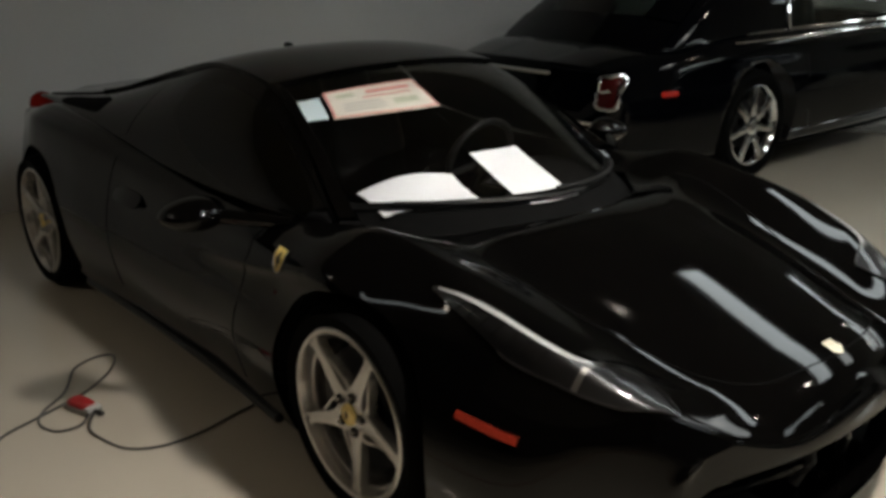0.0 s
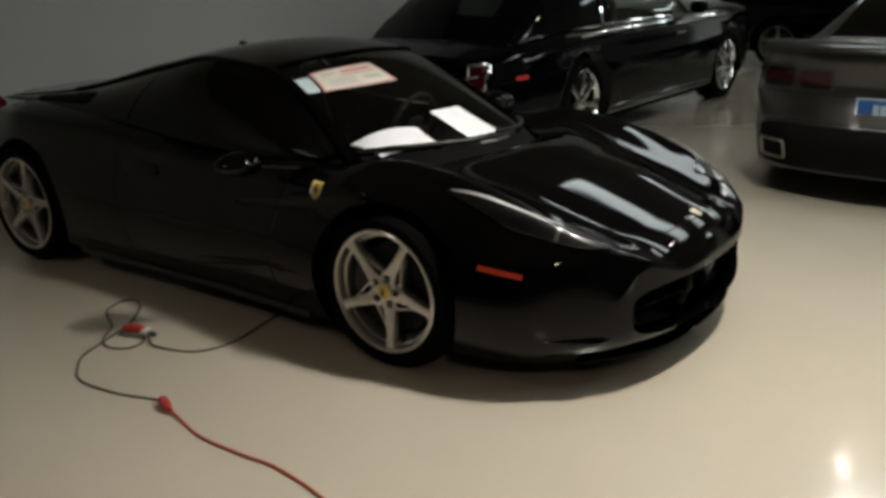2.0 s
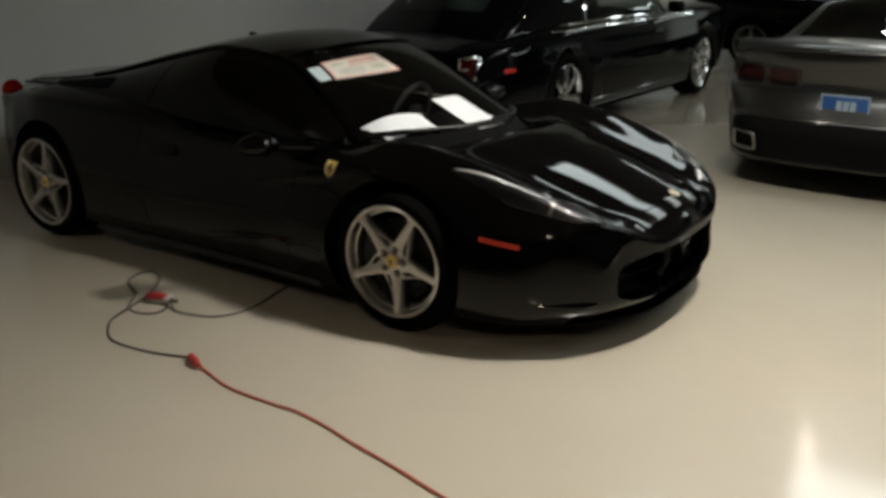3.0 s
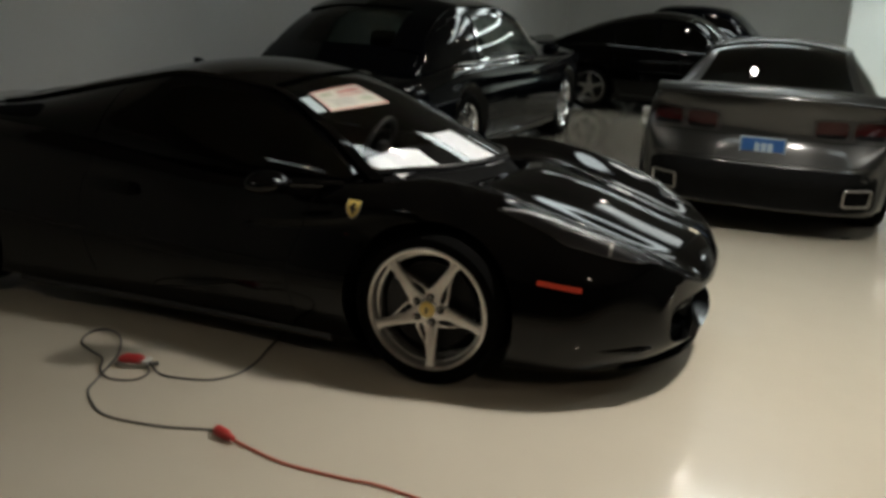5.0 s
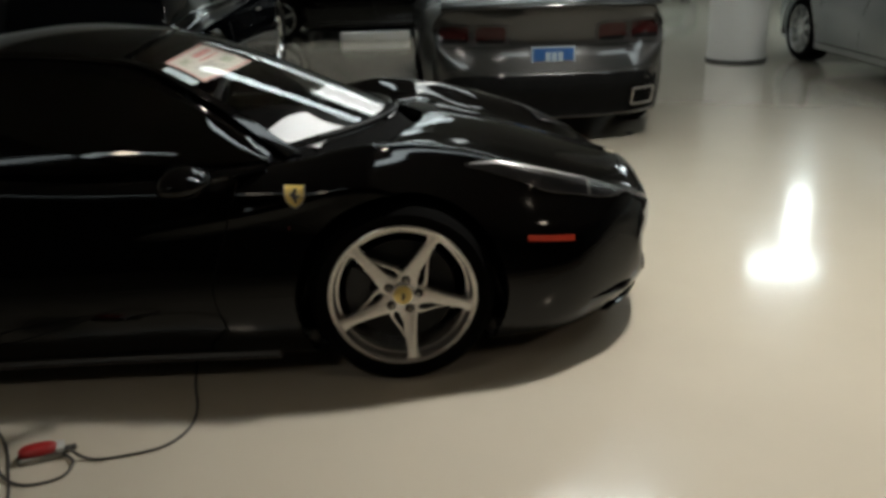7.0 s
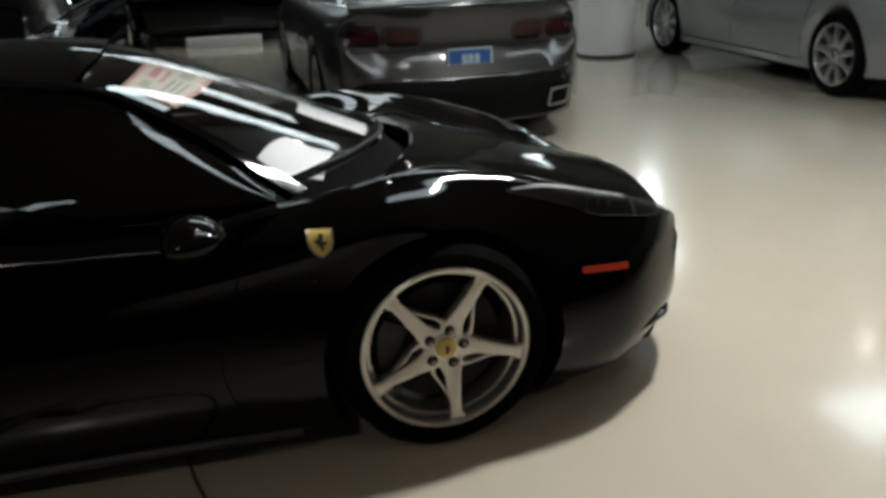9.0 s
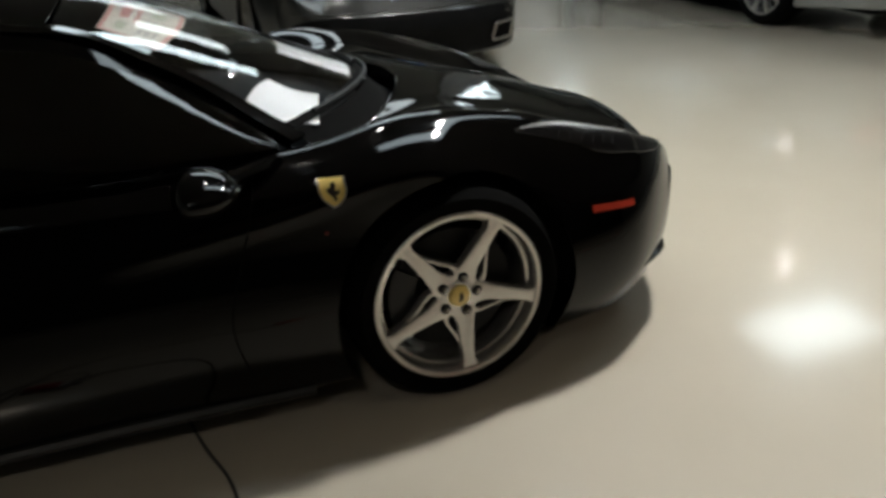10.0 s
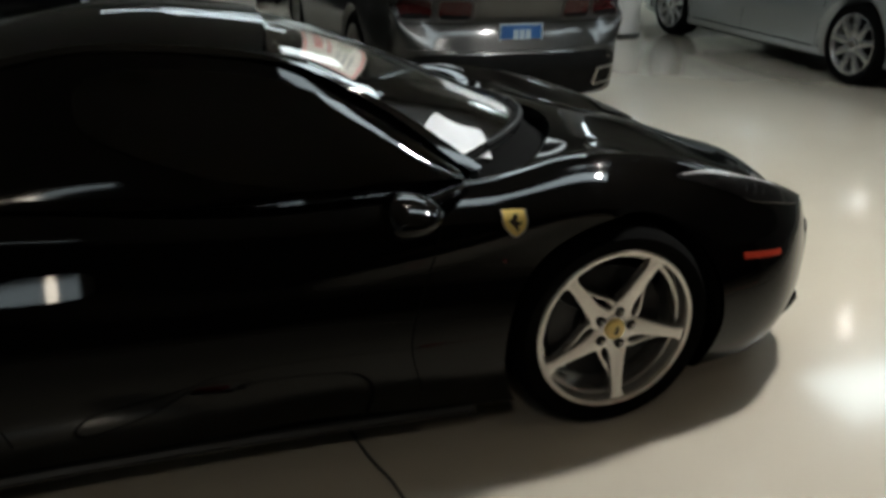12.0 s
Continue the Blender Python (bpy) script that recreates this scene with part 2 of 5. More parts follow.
def curve(*pts):
    """A smooth, never overshooting curve through (x, y) pairs."""
    px = np.array([p[0] for p in pts], float)
    py = np.array([p[1] for p in pts], float)
    if px[0] > px[-1]:
        px, py = px[::-1], py[::-1]
    h = np.diff(px)
    d = np.diff(py) / h
    s = np.zeros_like(px)
    s[0], s[-1] = d[0], d[-1]
    for i in range(1, len(px) - 1):
        if d[i - 1] * d[i] > 0:
            w1, w2 = 2 * h[i] + h[i - 1], h[i] + 2 * h[i - 1]
            s[i] = (w1 + w2) / (w1 / d[i - 1] + w2 / d[i])

    def f(x):
        x = np.clip(np.asarray(x, float), px[0], px[-1])
        i = np.clip(np.searchsorted(px, x) - 1, 0, len(px) - 2)
        t = (x - px[i]) / h[i]
        return ((1 + 2 * t) * (1 - t) ** 2 * py[i] + t * (1 - t) ** 2 * h[i] * s[i]
                + t * t * (3 - 2 * t) * py[i + 1] + t * t * (t - 1) * h[i] * s[i + 1])
    return f


def grid_bm(P, close_u=False):
    """A bmesh from an (n, m, 3) array of points."""
    n, m = P.shape[:2]
    bm = bmesh.new()
    vs = [[bm.verts.new(P[i, j]) for j in range(m)] for i in range(n)]
    for i in range(n if close_u else n - 1):
        for j in range(m - 1):
            k = (i + 1) % n
            try:
                bm.faces.new((vs[i][j], vs[k][j], vs[k][j + 1], vs[i][j + 1]))
            except ValueError:
                pass
    return bm


def add_grid(bm, P):
    n, m = P.shape[:2]
    vs = [[bm.verts.new(P[i, j]) for j in range(m)] for i in range(n)]
    for i in range(n - 1):
        for j in range(m - 1):
            bm.faces.new((vs[i][j], vs[i + 1][j], vs[i + 1][j + 1], vs[i][j + 1]))


def box_bm(x0, y0, z0, x1, y1, z1, bevel=0.0, seg=2, bm=None):
    own = bm is None
    bm = bm or bmesh.new()
    r = bmesh.ops.create_cube(bm, size=1, matrix=Matrix.LocRotScale(((x0 + x1) / 2, (y0 + y1) / 2, (z0 + z1) / 2), None, (x1 - x0, y1 - y0, z1 - z0)))
    if bevel:
        es = list({e for v in r["verts"] for e in v.link_edges})
        bmesh.ops.bevel(bm, geom=es, offset=bevel, segments=seg, affect="EDGES", profile=0.5)
    return bm


def lathe_bm(profile, n=64, axis="y"):
    """Turns (radius, offset) pairs round the y or z axis."""
    a = np.linspace(0, 2 * math.pi, n, endpoint=False)
    P = np.zeros((n, len(profile), 3))
    for j, (r, o) in enumerate(profile):
        if axis == "y":
            P[:, j] = np.stack([r * np.cos(a), np.full(n, o), r * np.sin(a)], 1)
        else:
            P[:, j] = np.stack([r * np.cos(a), r * np.sin(a), np.full(n, o)], 1)
    return grid_bm(P, True)


def tube_bm(pts, r, n=8, closed=False, bm=None):
    """A round tube along points."""
    pts = [Vector(p) for p in pts]
    bm = bm or bmesh.new()
    rings, up = [], Vector((0.13, 0.21, 0.97)).normalized()
    for i, p in enumerate(pts):
        d = (pts[min(i + 1, len(pts) - 1)] - pts[max(i - 1, 0)]).normalized()
        a = d.cross(up)
        a = a.normalized() if a.length > 1e-4 else d.orthogonal().normalized()
        b = d.cross(a)
        rr = r(i / (len(pts) - 1)) if callable(r) else r
        rings.append([bm.verts.new(p + rr * (math.cos(k * 2 * math.pi / n) * a + math.sin(k * 2 * math.pi / n) * b)) for k in range(n)])
    for q, w in zip(rings, rings[1:]):
        for k in range(n):
            bm.faces.new((q[k], q[(k + 1) % n], w[(k + 1) % n], w[k]))
    bm.faces.new(rings[0][::-1])
    bm.faces.new(rings[-1])
    return bm


def spline(pts, n=12):
    """Catmull-Rom through points, n steps a span."""
    pts = [Vector(p) for p in pts]
    out = []
    for i in range(len(pts) - 1):
        p0, p1, p2, p3 = pts[max(i - 1, 0)], pts[i], pts[i + 1], pts[min(i + 2, len(pts) - 1)]
        for k in range(n):
            t = k / n
            out.append(0.5 * (2 * p1 + (p2 - p0) * t + (2 * p0 - 5 * p1 + 4 * p2 - p3) * t * t + (3 * p1 - p0 - 3 * p2 + p3) * t ** 3))
    out.append(pts[-1])
    return out


def slab_bm(P, thick):
    """A thin solid sheet from a grid of points, thickened along its normals."""
    bm = grid_bm(P)
    bmesh.ops.recalc_face_normals(bm, faces=bm.faces)
    bmesh.ops.solidify(bm, geom=list(bm.faces), thickness=thick)
    return bm


# ---- car bodies ----
def section_keys(sp, X):
    """Half section of the lower body at the stations X: (y, z) keys from the underside's middle to the top's middle."""
    w, zb, zm, zs = sp["w"](X), sp["zb"](X), sp["zm"](X), sp["zs"](X)
    ws, yc, zcr, yv, zv, zc = sp["ws"](X), sp["yc"](X), sp["zcr"](X), sp["yv"](X), sp["zv"](X), sp["zc"](X)
    o = np.zeros_like(X)
    side = sp.get("scallop", 0.02)
    low, flat, high = [], [], []
    if "chamfer" in sp:
        k = sp["chamfer"](X)
        low = [(ws + (w - side - ws) * 0.35 + 0.005, zs + (zm - zs) * 0.16)]
        flat = [(yc + (ws - yc) * f, zcr + (zs - zcr) * f + lift * k) for f, lift in ((0.66, 0.016), (0.33, 0.013))]
        high = [(yc + (yv - yc) * 0.22, zcr + (zv - zcr) * 0.10)]
    return [(o, zb), (w * 0.55, zb), (w - 0.10, zb), (w - 0.035, zb + 0.06), (w, zm),
            (w - side, zm * 0.45 + zs * 0.55), *low, (ws, zs), *flat, (yc, zcr), *high, (yv, zv), (yv * 0.667, zv + (zc - zv) * 0.29), (yv * 0.333, zv + (zc - zv) * 0.74), (o, zc)]


def body_points(sp, X, M_=66):
    keys = section_keys(sp, X)
    K = len(keys)
    Y = np.stack([k[0] for k in keys])
    Z = np.stack([k[1] for k in keys])
    t = np.linspace(0, K - 1, M_)
    i = np.clip(t.astype(int), 0, K - 2)
    f = (t - i)[:, None]

    def cr(A, mirror):
        B = np.concatenate([A, mirror * A[-2:-1]])
        p0, p1, p2, p3 = A[np.maximum(i - 1, 0)], A[i], A[i + 1], B[i + 2]
        return 0.5 * (2 * p1 + (p2 - p0) * f + (2 * p0 - 5 * p1 + 4 * p2 - p3) * f ** 2 + (3 * p1 - p0 - 3 * p2 + p3) * f ** 3)
    Y, Z = np.maximum(cr(Y, -1).T, 0), cr(Z, 1).T
    Y[:, 0] = Y[:, -1] = 0
    Xp = X[:, None] - sp["bow"](X)[:, None] * Y ** sp.get("bow_p", 2.6)
    if "tuck" in sp:
        Xp = Xp - sp["tuck"](X)[:, None] * np.clip((0.23 - Z) / 0.10, 0, 1)
    return np.stack([Xp, Y, Z], 2)


def mirror_half(P):
    Q = P[:, ::-1][:, 1:].copy()
    Q[:, :, 1] *= -1
    return np.concatenate([P, Q], 1)


def cap_points(ring, bow, p, rows, bulge, tuck=0.0):
    """The face that closes a body's end: rows between the ring's lower and upper run."""
    h = (len(ring) + 1) // 2
    lo, hi = ring[:h], ring[::-1][:h]
    out = np.zeros((rows, h, 3))
    for r in range(rows):
        f = r / (rows - 1)
        q = lo * (1 - f) + hi * f
        q[:, 0] = ring[-1][0] - bow * q[:, 1] ** p - tuck * np.clip((0.23 - q[:, 2]) / 0.10, 0, 1) + bulge(f) * min(1, 10 * f, 10 * (1 - f)) * np.clip((1 - np.arange(h) / (h - 1)) * 6, 0, 1)
        out[r] = q
    return out


def carved(bm, cutters):
    """The solid bm with the solid cutters taken out of it."""
    obs = []
    for b in [bm] + cutters:
        me = bpy.data.meshes.new("solid")
        b.to_mesh(me)
        b.free()
        obs.append(new("solid", me))
    for c in obs[1:]:
        mod = obs[0].modifiers.new("cut", "BOOLEAN")
        mod.operation, mod.solver, mod.object = "DIFFERENCE", "EXACT", c
    dg = bpy.context.evaluated_depsgraph_get()
    me = bpy.data.meshes.new_from_object(obs[0].evaluated_get(dg))
    out = bmesh.new()
    out.from_mesh(me)
    bpy.data.meshes.remove(me)
    for o in obs:
        d = o.data
        bpy.data.objects.remove(o)
        bpy.data.meshes.remove(d)
    return out


def cylinder_cutter(cx, cz, r, y0, y1, n=72):
    return prism([(cx + r * math.cos(a), cz + r * math.sin(a)) for a in np.linspace(0, 2 * math.pi, n, endpoint=False)], y0, y1)


def relax(bm, rounds):
    """Fairs the nose: smooths and swells by turns, fading out towards the wheels and the underside."""
    bm.verts.ensure_lookup_table()
    co = np.array([v.co[:] for v in bm.verts])
    ends = np.array([(e.verts[0].index, e.verts[1].index) for e in bm.edges])
    count = np.bincount(ends.ravel(), minlength=len(co))[:, None]
    reach = co[:, 0] + 0.65 * np.abs(co[:, 1]) ** 2.6
    fade = np.clip((reach - 0.62) / 0.25, 0, 1) * np.clip((co[:, 2] - 0.15) / 0.05, 0, 1)
    band = fade * np.clip((reach - 0.90) / 0.12, 0, 1)
    for k in range(-24, 2 * rounds):
        total = np.zeros_like(co)
        np.add.at(total, ends[:, 0], co[ends[:, 1]])
        np.add.at(total, ends[:, 1], co[ends[:, 0]])
        co += (0.5 * band if k < 0 else fade * (0.55 if k % 2 == 0 else -0.52))[:, None] * (total / count - co)
    for v, p in zip(bm.verts, co):
        v.co = p


def fold(bm, line, height, half):
    """Raises a soft pressed crease along a line of (x, z) on both flanks."""
    f = curve(*line)
    x0, x1 = min(p[0] for p in line), max(p[0] for p in line)
    for v in bm.verts:
        if x0 < v.co.x < x1 and abs(v.co.y) > 0.6:
            u = (v.co.x - x0) / (x1 - x0)
            v.co.y += math.copysign(height * math.exp(-((v.co.z - float(f(v.co.x))) / half) ** 2) * math.sin(math.pi * u) ** 0.7, v.co.y)


def car_shell(sp):
    """The painted lower body as one bmesh, its wheel arches and mouth cut out."""
    X = np.linspace(sp["tail"], sp["nose"], sp.get("rings", 150))
    if "wrap" in sp:
        X = np.concatenate([np.linspace(sp["tail"], sp["wrap"], sp["rings"], endpoint=False), np.linspace(sp["wrap"], sp["nose"], 44)])
    P = body_points(sp, X, sp.get("half", 67))
    bm = grid_bm(mirror_half(P))
    for e, bulge in ((0, sp["tail_bulge"]), (-1, sp["nose_bulge"])):
        C = cap_points(P[e], float(sp["bow"](X[e])), sp.get("bow_p", 2.6), sp.get("cap_rows", 22), bulge, float(sp["tuck"](X[e])) if "tuck" in sp else 0.0)
        D = C[:, ::-1][:, :-1].copy()
        D[:, :, 1] *= -1
        add_grid(bm, np.concatenate([D, C], 1))
    bmesh.ops.remove_doubles(bm, verts=bm.verts, dist=0.0004)
    bmesh.ops.dissolve_degenerate(bm, edges=bm.edges, dist=0.0001)
    bmesh.ops.recalc_face_normals(bm, faces=bm.faces)
    if "soften" in sp:
        relax(bm, sp["soften"])
    for line, height, half in sp.get("folds", ()):
        fold(bm, line, height, half)
    cut = [cylinder_cutter(ax, sp["arch_z"], sp["arch_r"], s * 0.56, s * 1.3) for ax in sp["axles"] for s in (-1, 1)]
    if "mouth" in sp:
        m = prism(sp["mouth"], -1.5, -0.72)
        m.transform(Matrix.Rotation(radians(90), 4, "Z"))
        cut.append(m)
    if "well" in sp:
        edge = [(x, y) for y in np.linspace(-0.60, 0.60, 49) for x in [sp["well"] - 1.02 * y * y]]
        w = bmesh.new()
        rows = [[w.verts.new((x + dx, y, z)) for x, y in edge] for dx, z in ((0.0, 0.70), (0.006, 1.0), (-0.40, 1.0), (-0.40, 0.70))]
        for a, b in zip(rows, rows[1:] + rows[:1]):
            for i in range(len(edge) - 1):
                w.faces.new((a[i], a[i + 1], b[i + 1], b[i]))
        for i in (0, -1):
            w.faces.new([r[i] for r in rows])
        bmesh.ops.recalc_face_normals(w, faces=w.faces)
        cut.append(w)
    return carved(bm, cut)


def liner_bm(ax, cz, R, y0, y1):
    """The dark inside of a wheel arch."""
    a = np.linspace(radians(-13), radians(193), 40)
    P = np.zeros((40, 4, 3))
    for j, (y, r) in enumerate(((y1, R + 0.004), (y1 * 0.8 + y0 * 0.2, R + 0.006), (y0, R + 0.004), (y0, 0.02))):
        P[:, j] = np.stack([ax + r * np.cos(a), np.full(40, y), cz + r * np.sin(a)], 1)
    return grid_bm(P)


def cabin(sp):
    """Point functions of the cabin: top(s, q) over the roof, side(s, v) from the roof rail down to the belt (right side)."""
    def axis3(key):
        return [curve(*[(k[0], k[i]) for k in sp[key]]) for i in range(1, len(sp[key][0]))]
    cx, cz = axis3("centre")
    rx, ry, rz = axis3("rail")
    lx, ly, lz = axis3("belt")

    def top(s, q):
        s, q = np.broadcast_arrays(np.asarray(s, float), np.asarray(q, float))
        a = np.abs(q)
        return np.stack([cx(s) + (rx(s) - cx(s)) * a ** 2, q * ry(s), cz(s) + (rz(s) - cz(s)) * a ** sp.get("crown", 2.3)], -1)

    def side(s, v, sign=-1):
        s, v = np.broadcast_arrays(np.asarray(s, float), np.asarray(v, float))
        b = sp.get("side_bulge", 0.03) * 4 * v * (1 - v)
        return np.stack([rx(s) * (1 - v) + lx(s) * v, sign * (ry(s) * (1 - v) + ly(s) * v + b), rz(s) * (1 - v) + lz(s) * v + b * 0.3], -1)
    return top, side


def sheet(fn, s0, s1, q0, q1, n=30, m=24):
    S, Q = np.meshgrid(np.linspace(s0, s1, n), np.linspace(q0, q1, m), indexing="ij")
    return fn(S, Q)


def rounded_sheet(fn, s0, s1, q0, q1, n=30, m=24, e=6.0):
    """A sheet whose outline is a rounded rectangle in the surface's own coordinates."""
    U, V = np.meshgrid(np.linspace(-1, 1, n), np.linspace(-1, 1, m), indexing="ij")
    k = np.maximum(np.abs(U), np.abs(V)) / np.maximum(1e-9, (np.abs(U) ** e + np.abs(V) ** e) ** (1 / e))
    U, V = U * k, V * k
    return fn((s0 + s1) / 2 + U * (s1 - s0) / 2, (q0 + q1) / 2 + V * (q1 - q0) / 2)


# ---- wheels ----
def tyre_profile(R, r, y0, y1):
    """From the inner bead over the tread to the outer bead; y0 is the outer face (more to the outside)."""
    s = 1 if y1 > y0 else -1
    b = 0.012
    return [(r, y1 - s * 0.012), (r + 0.02, y1 + s * b * 0.4), ((R + r) / 2, y1 + s * b), (R - 0.018, y1 - s * 0.004), (R - 0.004, y1 - s * 0.022), (R, y1 - s * 0.05),
            (R, (y0 + y1) / 2 + s * 0.012), (R - 0.007, (y0 + y1) / 2 + s * 0.01), (R - 0.007, (y0 + y1) / 2 - s * 0.01), (R, (y0 + y1) / 2 - s * 0.012),
            (R, y0 + s * 0.05), (R - 0.004, y0 + s * 0.022), (R - 0.016, y0 + s * 0.004), ((R + r) / 2 + 0.01, y0 - s * b),
            ((R + r) / 2, y0 - s * (b - 0.002)), (r + 0.018, y0 - s * 0.004), (r + 0.004, y0 + s * 0.004), (r - 0.004, y0 + s * 0.02)]


def prism(poly, y_front, y_back, bevel=0.0, bm=None):
    """A plate from a polygon in (x, z), between two depths (a number, or a function of the radius)."""
    bm = bm or bmesh.new()
    f = y_front if callable(y_front) else (lambda x, z: y_front)
    g = y_back if callable(y_back) else (lambda x, z: y_back)
    a = [bm.verts.new((x, f(x, z), z)) for x, z in poly]
    b = [bm.verts.new((x, g(x, z), z)) for x, z in poly]
    faces = [bm.faces.new(a), bm.faces.new(b[::-1])]
    for i in range(len(poly)):
        j = (i + 1) % len(poly)
        faces.append(bm.faces.new((a[j], a[i], b[i], b[j])))
    bmesh.ops.recalc_face_normals(bm, faces=faces)
    if bevel:
        bmesh.ops.bevel(bm, geom=list({e for v in a for e in v.link_edges if e.verts[0] in a and e.verts[1] in a}), offset=bevel, segments=2, affect="EDGES", profile=0.6)
    return bm


def turn2(poly, deg):
    c, s = math.cos(radians(deg)), math.sin(radians(deg))
    return [(x * c - z * s, x * s + z * c) for x, z in poly]
# ---- the hall ----
X0, X1, Y0, Y1 = -4.2, 14.0, -7.6, 19.0


def structure(name, bm, mat, label):
    return tagged(part(name, bm, mat, None, "", smooth=False), label, name.split("_")[0], kind="structure")


structure("floor", box_bm(X0 - 0.3, Y0 - 0.3, -0.2, X1 + 0.3, Y1 + 0.3, 0), "floor", "glossy beige poured epoxy showroom floor")
structure("ceiling", box_bm(X0 - 0.3, Y0 - 0.3, CEIL, X1 + 0.3, Y1 + 0.3, CEIL + 0.2), "ceiling", "dim grey-brown painted showroom ceiling")
structure("wall_west", box_bm(X0 - 0.25, Y0 - 0.25, 0, X0, Y1 + 0.25, CEIL), "wall", "plain matt grey-white painted wall")
structure("wall_north", box_bm(X0, Y1, 0, X1, Y1 + 0.25, CEIL), "white_wall", "plain matt white painted wall")
structure("wall_east", box_bm(X1, Y0 - 0.25, 0, X1 + 0.25, Y1 + 0.25, CEIL), "white_wall", "plain matt white painted wall")
# never in view; coloured dark so the black cars mirror an unlit end
structure("wall_south", box_bm(X0, Y0 - 0.25, 0, X1, Y0, CEIL), "unlit_wall", "plain unseen wall behind the aisle, coloured dark as if unlit")


def column(x, y, r):
    th = thing("column", "round white plastered showroom column with a thin dark base ring", "column", pose(x, y, 0), kind="structure")
    part("shaft", lathe_bm([(r, 0.02), (r, 1.2), (r, 2.4), (r, CEIL)], 56, "z"), "white_wall", th)
    part("plinth", lathe_bm([(r, 0.034), (r + 0.010, 0.032), (r + 0.015, 0.026), (r + 0.015, 0.0)], 56, "z"), "black_plastic", th, "thin dark base ring")
    return th


column(4.05, 6.63, 0.33)


# ceiling lights: long diffuser troffers and rows of small spots
def troffer(x, y, lx, ly, first=[], glow="tube_light", turn=0.0):
    if first and first[0][1:] == (lx, ly):
        return copy_thing(first[0][0], pose(x, y, CEIL, 0, 0, turn))
    th = thing("ceiling_light", "lit white rectangular ceiling troffer light", "ceiling light", pose(x, y, CEIL, 0, 0, turn), "ceiling troffers")
    bm = bmesh.new()
    for a, b, c, d in ((-lx / 2, -ly / 2, lx / 2, -ly / 2 + 0.03), (-lx / 2, ly / 2 - 0.03, lx / 2, ly / 2), (-lx / 2, -ly / 2 + 0.03, -lx / 2 + 0.03, ly / 2 - 0.03), (lx / 2 - 0.03, -ly / 2 + 0.03, lx / 2, ly / 2 - 0.03)):
        box_bm(a, b, -0.06, c, d, 0, bm=bm)
    part("housing", bm, "white_wall", th, smooth=False)
    part("diffuser", box_bm(-lx / 2 + 0.03, -ly / 2 + 0.03, -0.045, lx / 2 - 0.03, ly / 2 - 0.03, -0.03), glow, th, smooth=False)
    first[:] = [(th, lx, ly)]
    return th


def spot(x, y, made=[]):
    if made:
        return copy_thing(made[0], pose(x, y, CEIL))
    th = thing("ceiling_spot", "small round lit ceiling spotlight with a white can", "spotlight", pose(x, y, CEIL), "ceiling spots")
    part("can", lathe_bm([(0.03, 0), (0.055, -0.01), (0.06, -0.11), (0.052, -0.11), (0.05, -0.06)], 20, "z"), "white_wall", th)
    part("bulb", lathe_bm([(0.001, -0.095), (0.035, -0.09), (0.05, -0.075)], 20, "z"), "spot_light", th)
    made.append(th)
    return th


troffer(0.95, 2.95, 2.7, 0.6)
troffer(1.4, 4.8, 1.3, 1.0, glow="dim_panel")
troffer(6.2, 3.7, 1.5, 1.0, glow="panel_light")
troffer(5.95, 9.0, 1.2, 0.9, glow="bright_panel")
troffer(7.25, 11.3, 3.4, 0.4, glow="bright_panel", turn=64)
troffer(1.25, -0.05, 2.5, 0.5)
for x, y in ((4.4, 0.5), (0.5, 9.9), (0.5, 12.9), (2.0, 15.6)):
    troffer(x, y, 2.4, 0.45)
troffer(-0.3, 11.0, 3.4, 0.4)
troffer(-2.2, -4.29, 1.8, 0.30, glow="panel_light")
# two of these cans hang at added fill lamps: (3.6, 14.8) and (3.6, -4.4)
SPOTS = [(x, y) for x, y, watts in DOWNLIGHTS_AND_FILL if (x, y) not in ((-1.9, -4.2), (6.9, 3.8), (6.8, 9.8), (0.95, 4.75))]
SPOTS += [(0.72, 5.6), (1.9, 2.3), (0.9, 9.1), (0.8, 10.7), (1.9, 11.3), (-0.4, 12.4), (0.1, 0.7), (7.0, 5.1), (6.4, 9.9), (7.0, 10.9), (7.6, 11.8), (3.3, 14.8), (4.9, 16.0), (-0.5, 8.8)]
for x, y in SPOTS:
    spot(x, y)

# far end: a white partition, a dark display stand, a white bar for lit floor
structure("partition_wall", box_bm(2.3, 16.6, 0, 3.75, 16.85, CEIL), "wall", "plain white partition wall at the far end")
stand = thing("display_stand", "narrow dark display stand on the far floor", "stand", pose(4.1, 16.5, 0))
part("base", box_bm(-0.22, -0.18, 0, 0.22, 0.18, 0.03, 0.008), "black_plastic", stand)
part("post", box_bm(-0.13, -0.05, 0.03, 0.13, 0.05, 1.02, 0.01), "black_plastic", stand)
part("top", box_bm(-0.20, -0.14, 1.02, 0.20, 0.14, 1.08, 0.015), "black_plastic", stand)
# added white bar: the bright floor showing beneath the black coupe, as a solid
lit_bar = thing("lit_floor_bar", "low white bar standing in for lit floor under the coupe", "wheel stop", pose(-0.23, 10.0, 0, 0, 0, -3))
part("block", box_bm(-0.52, -0.06, 0, 0.52, 0.06, 0.13, 0.02, 3), "white_wall", lit_bar)
# ---- black mid-engined sports car ----
from mathutils.bvhtree import BVHTree

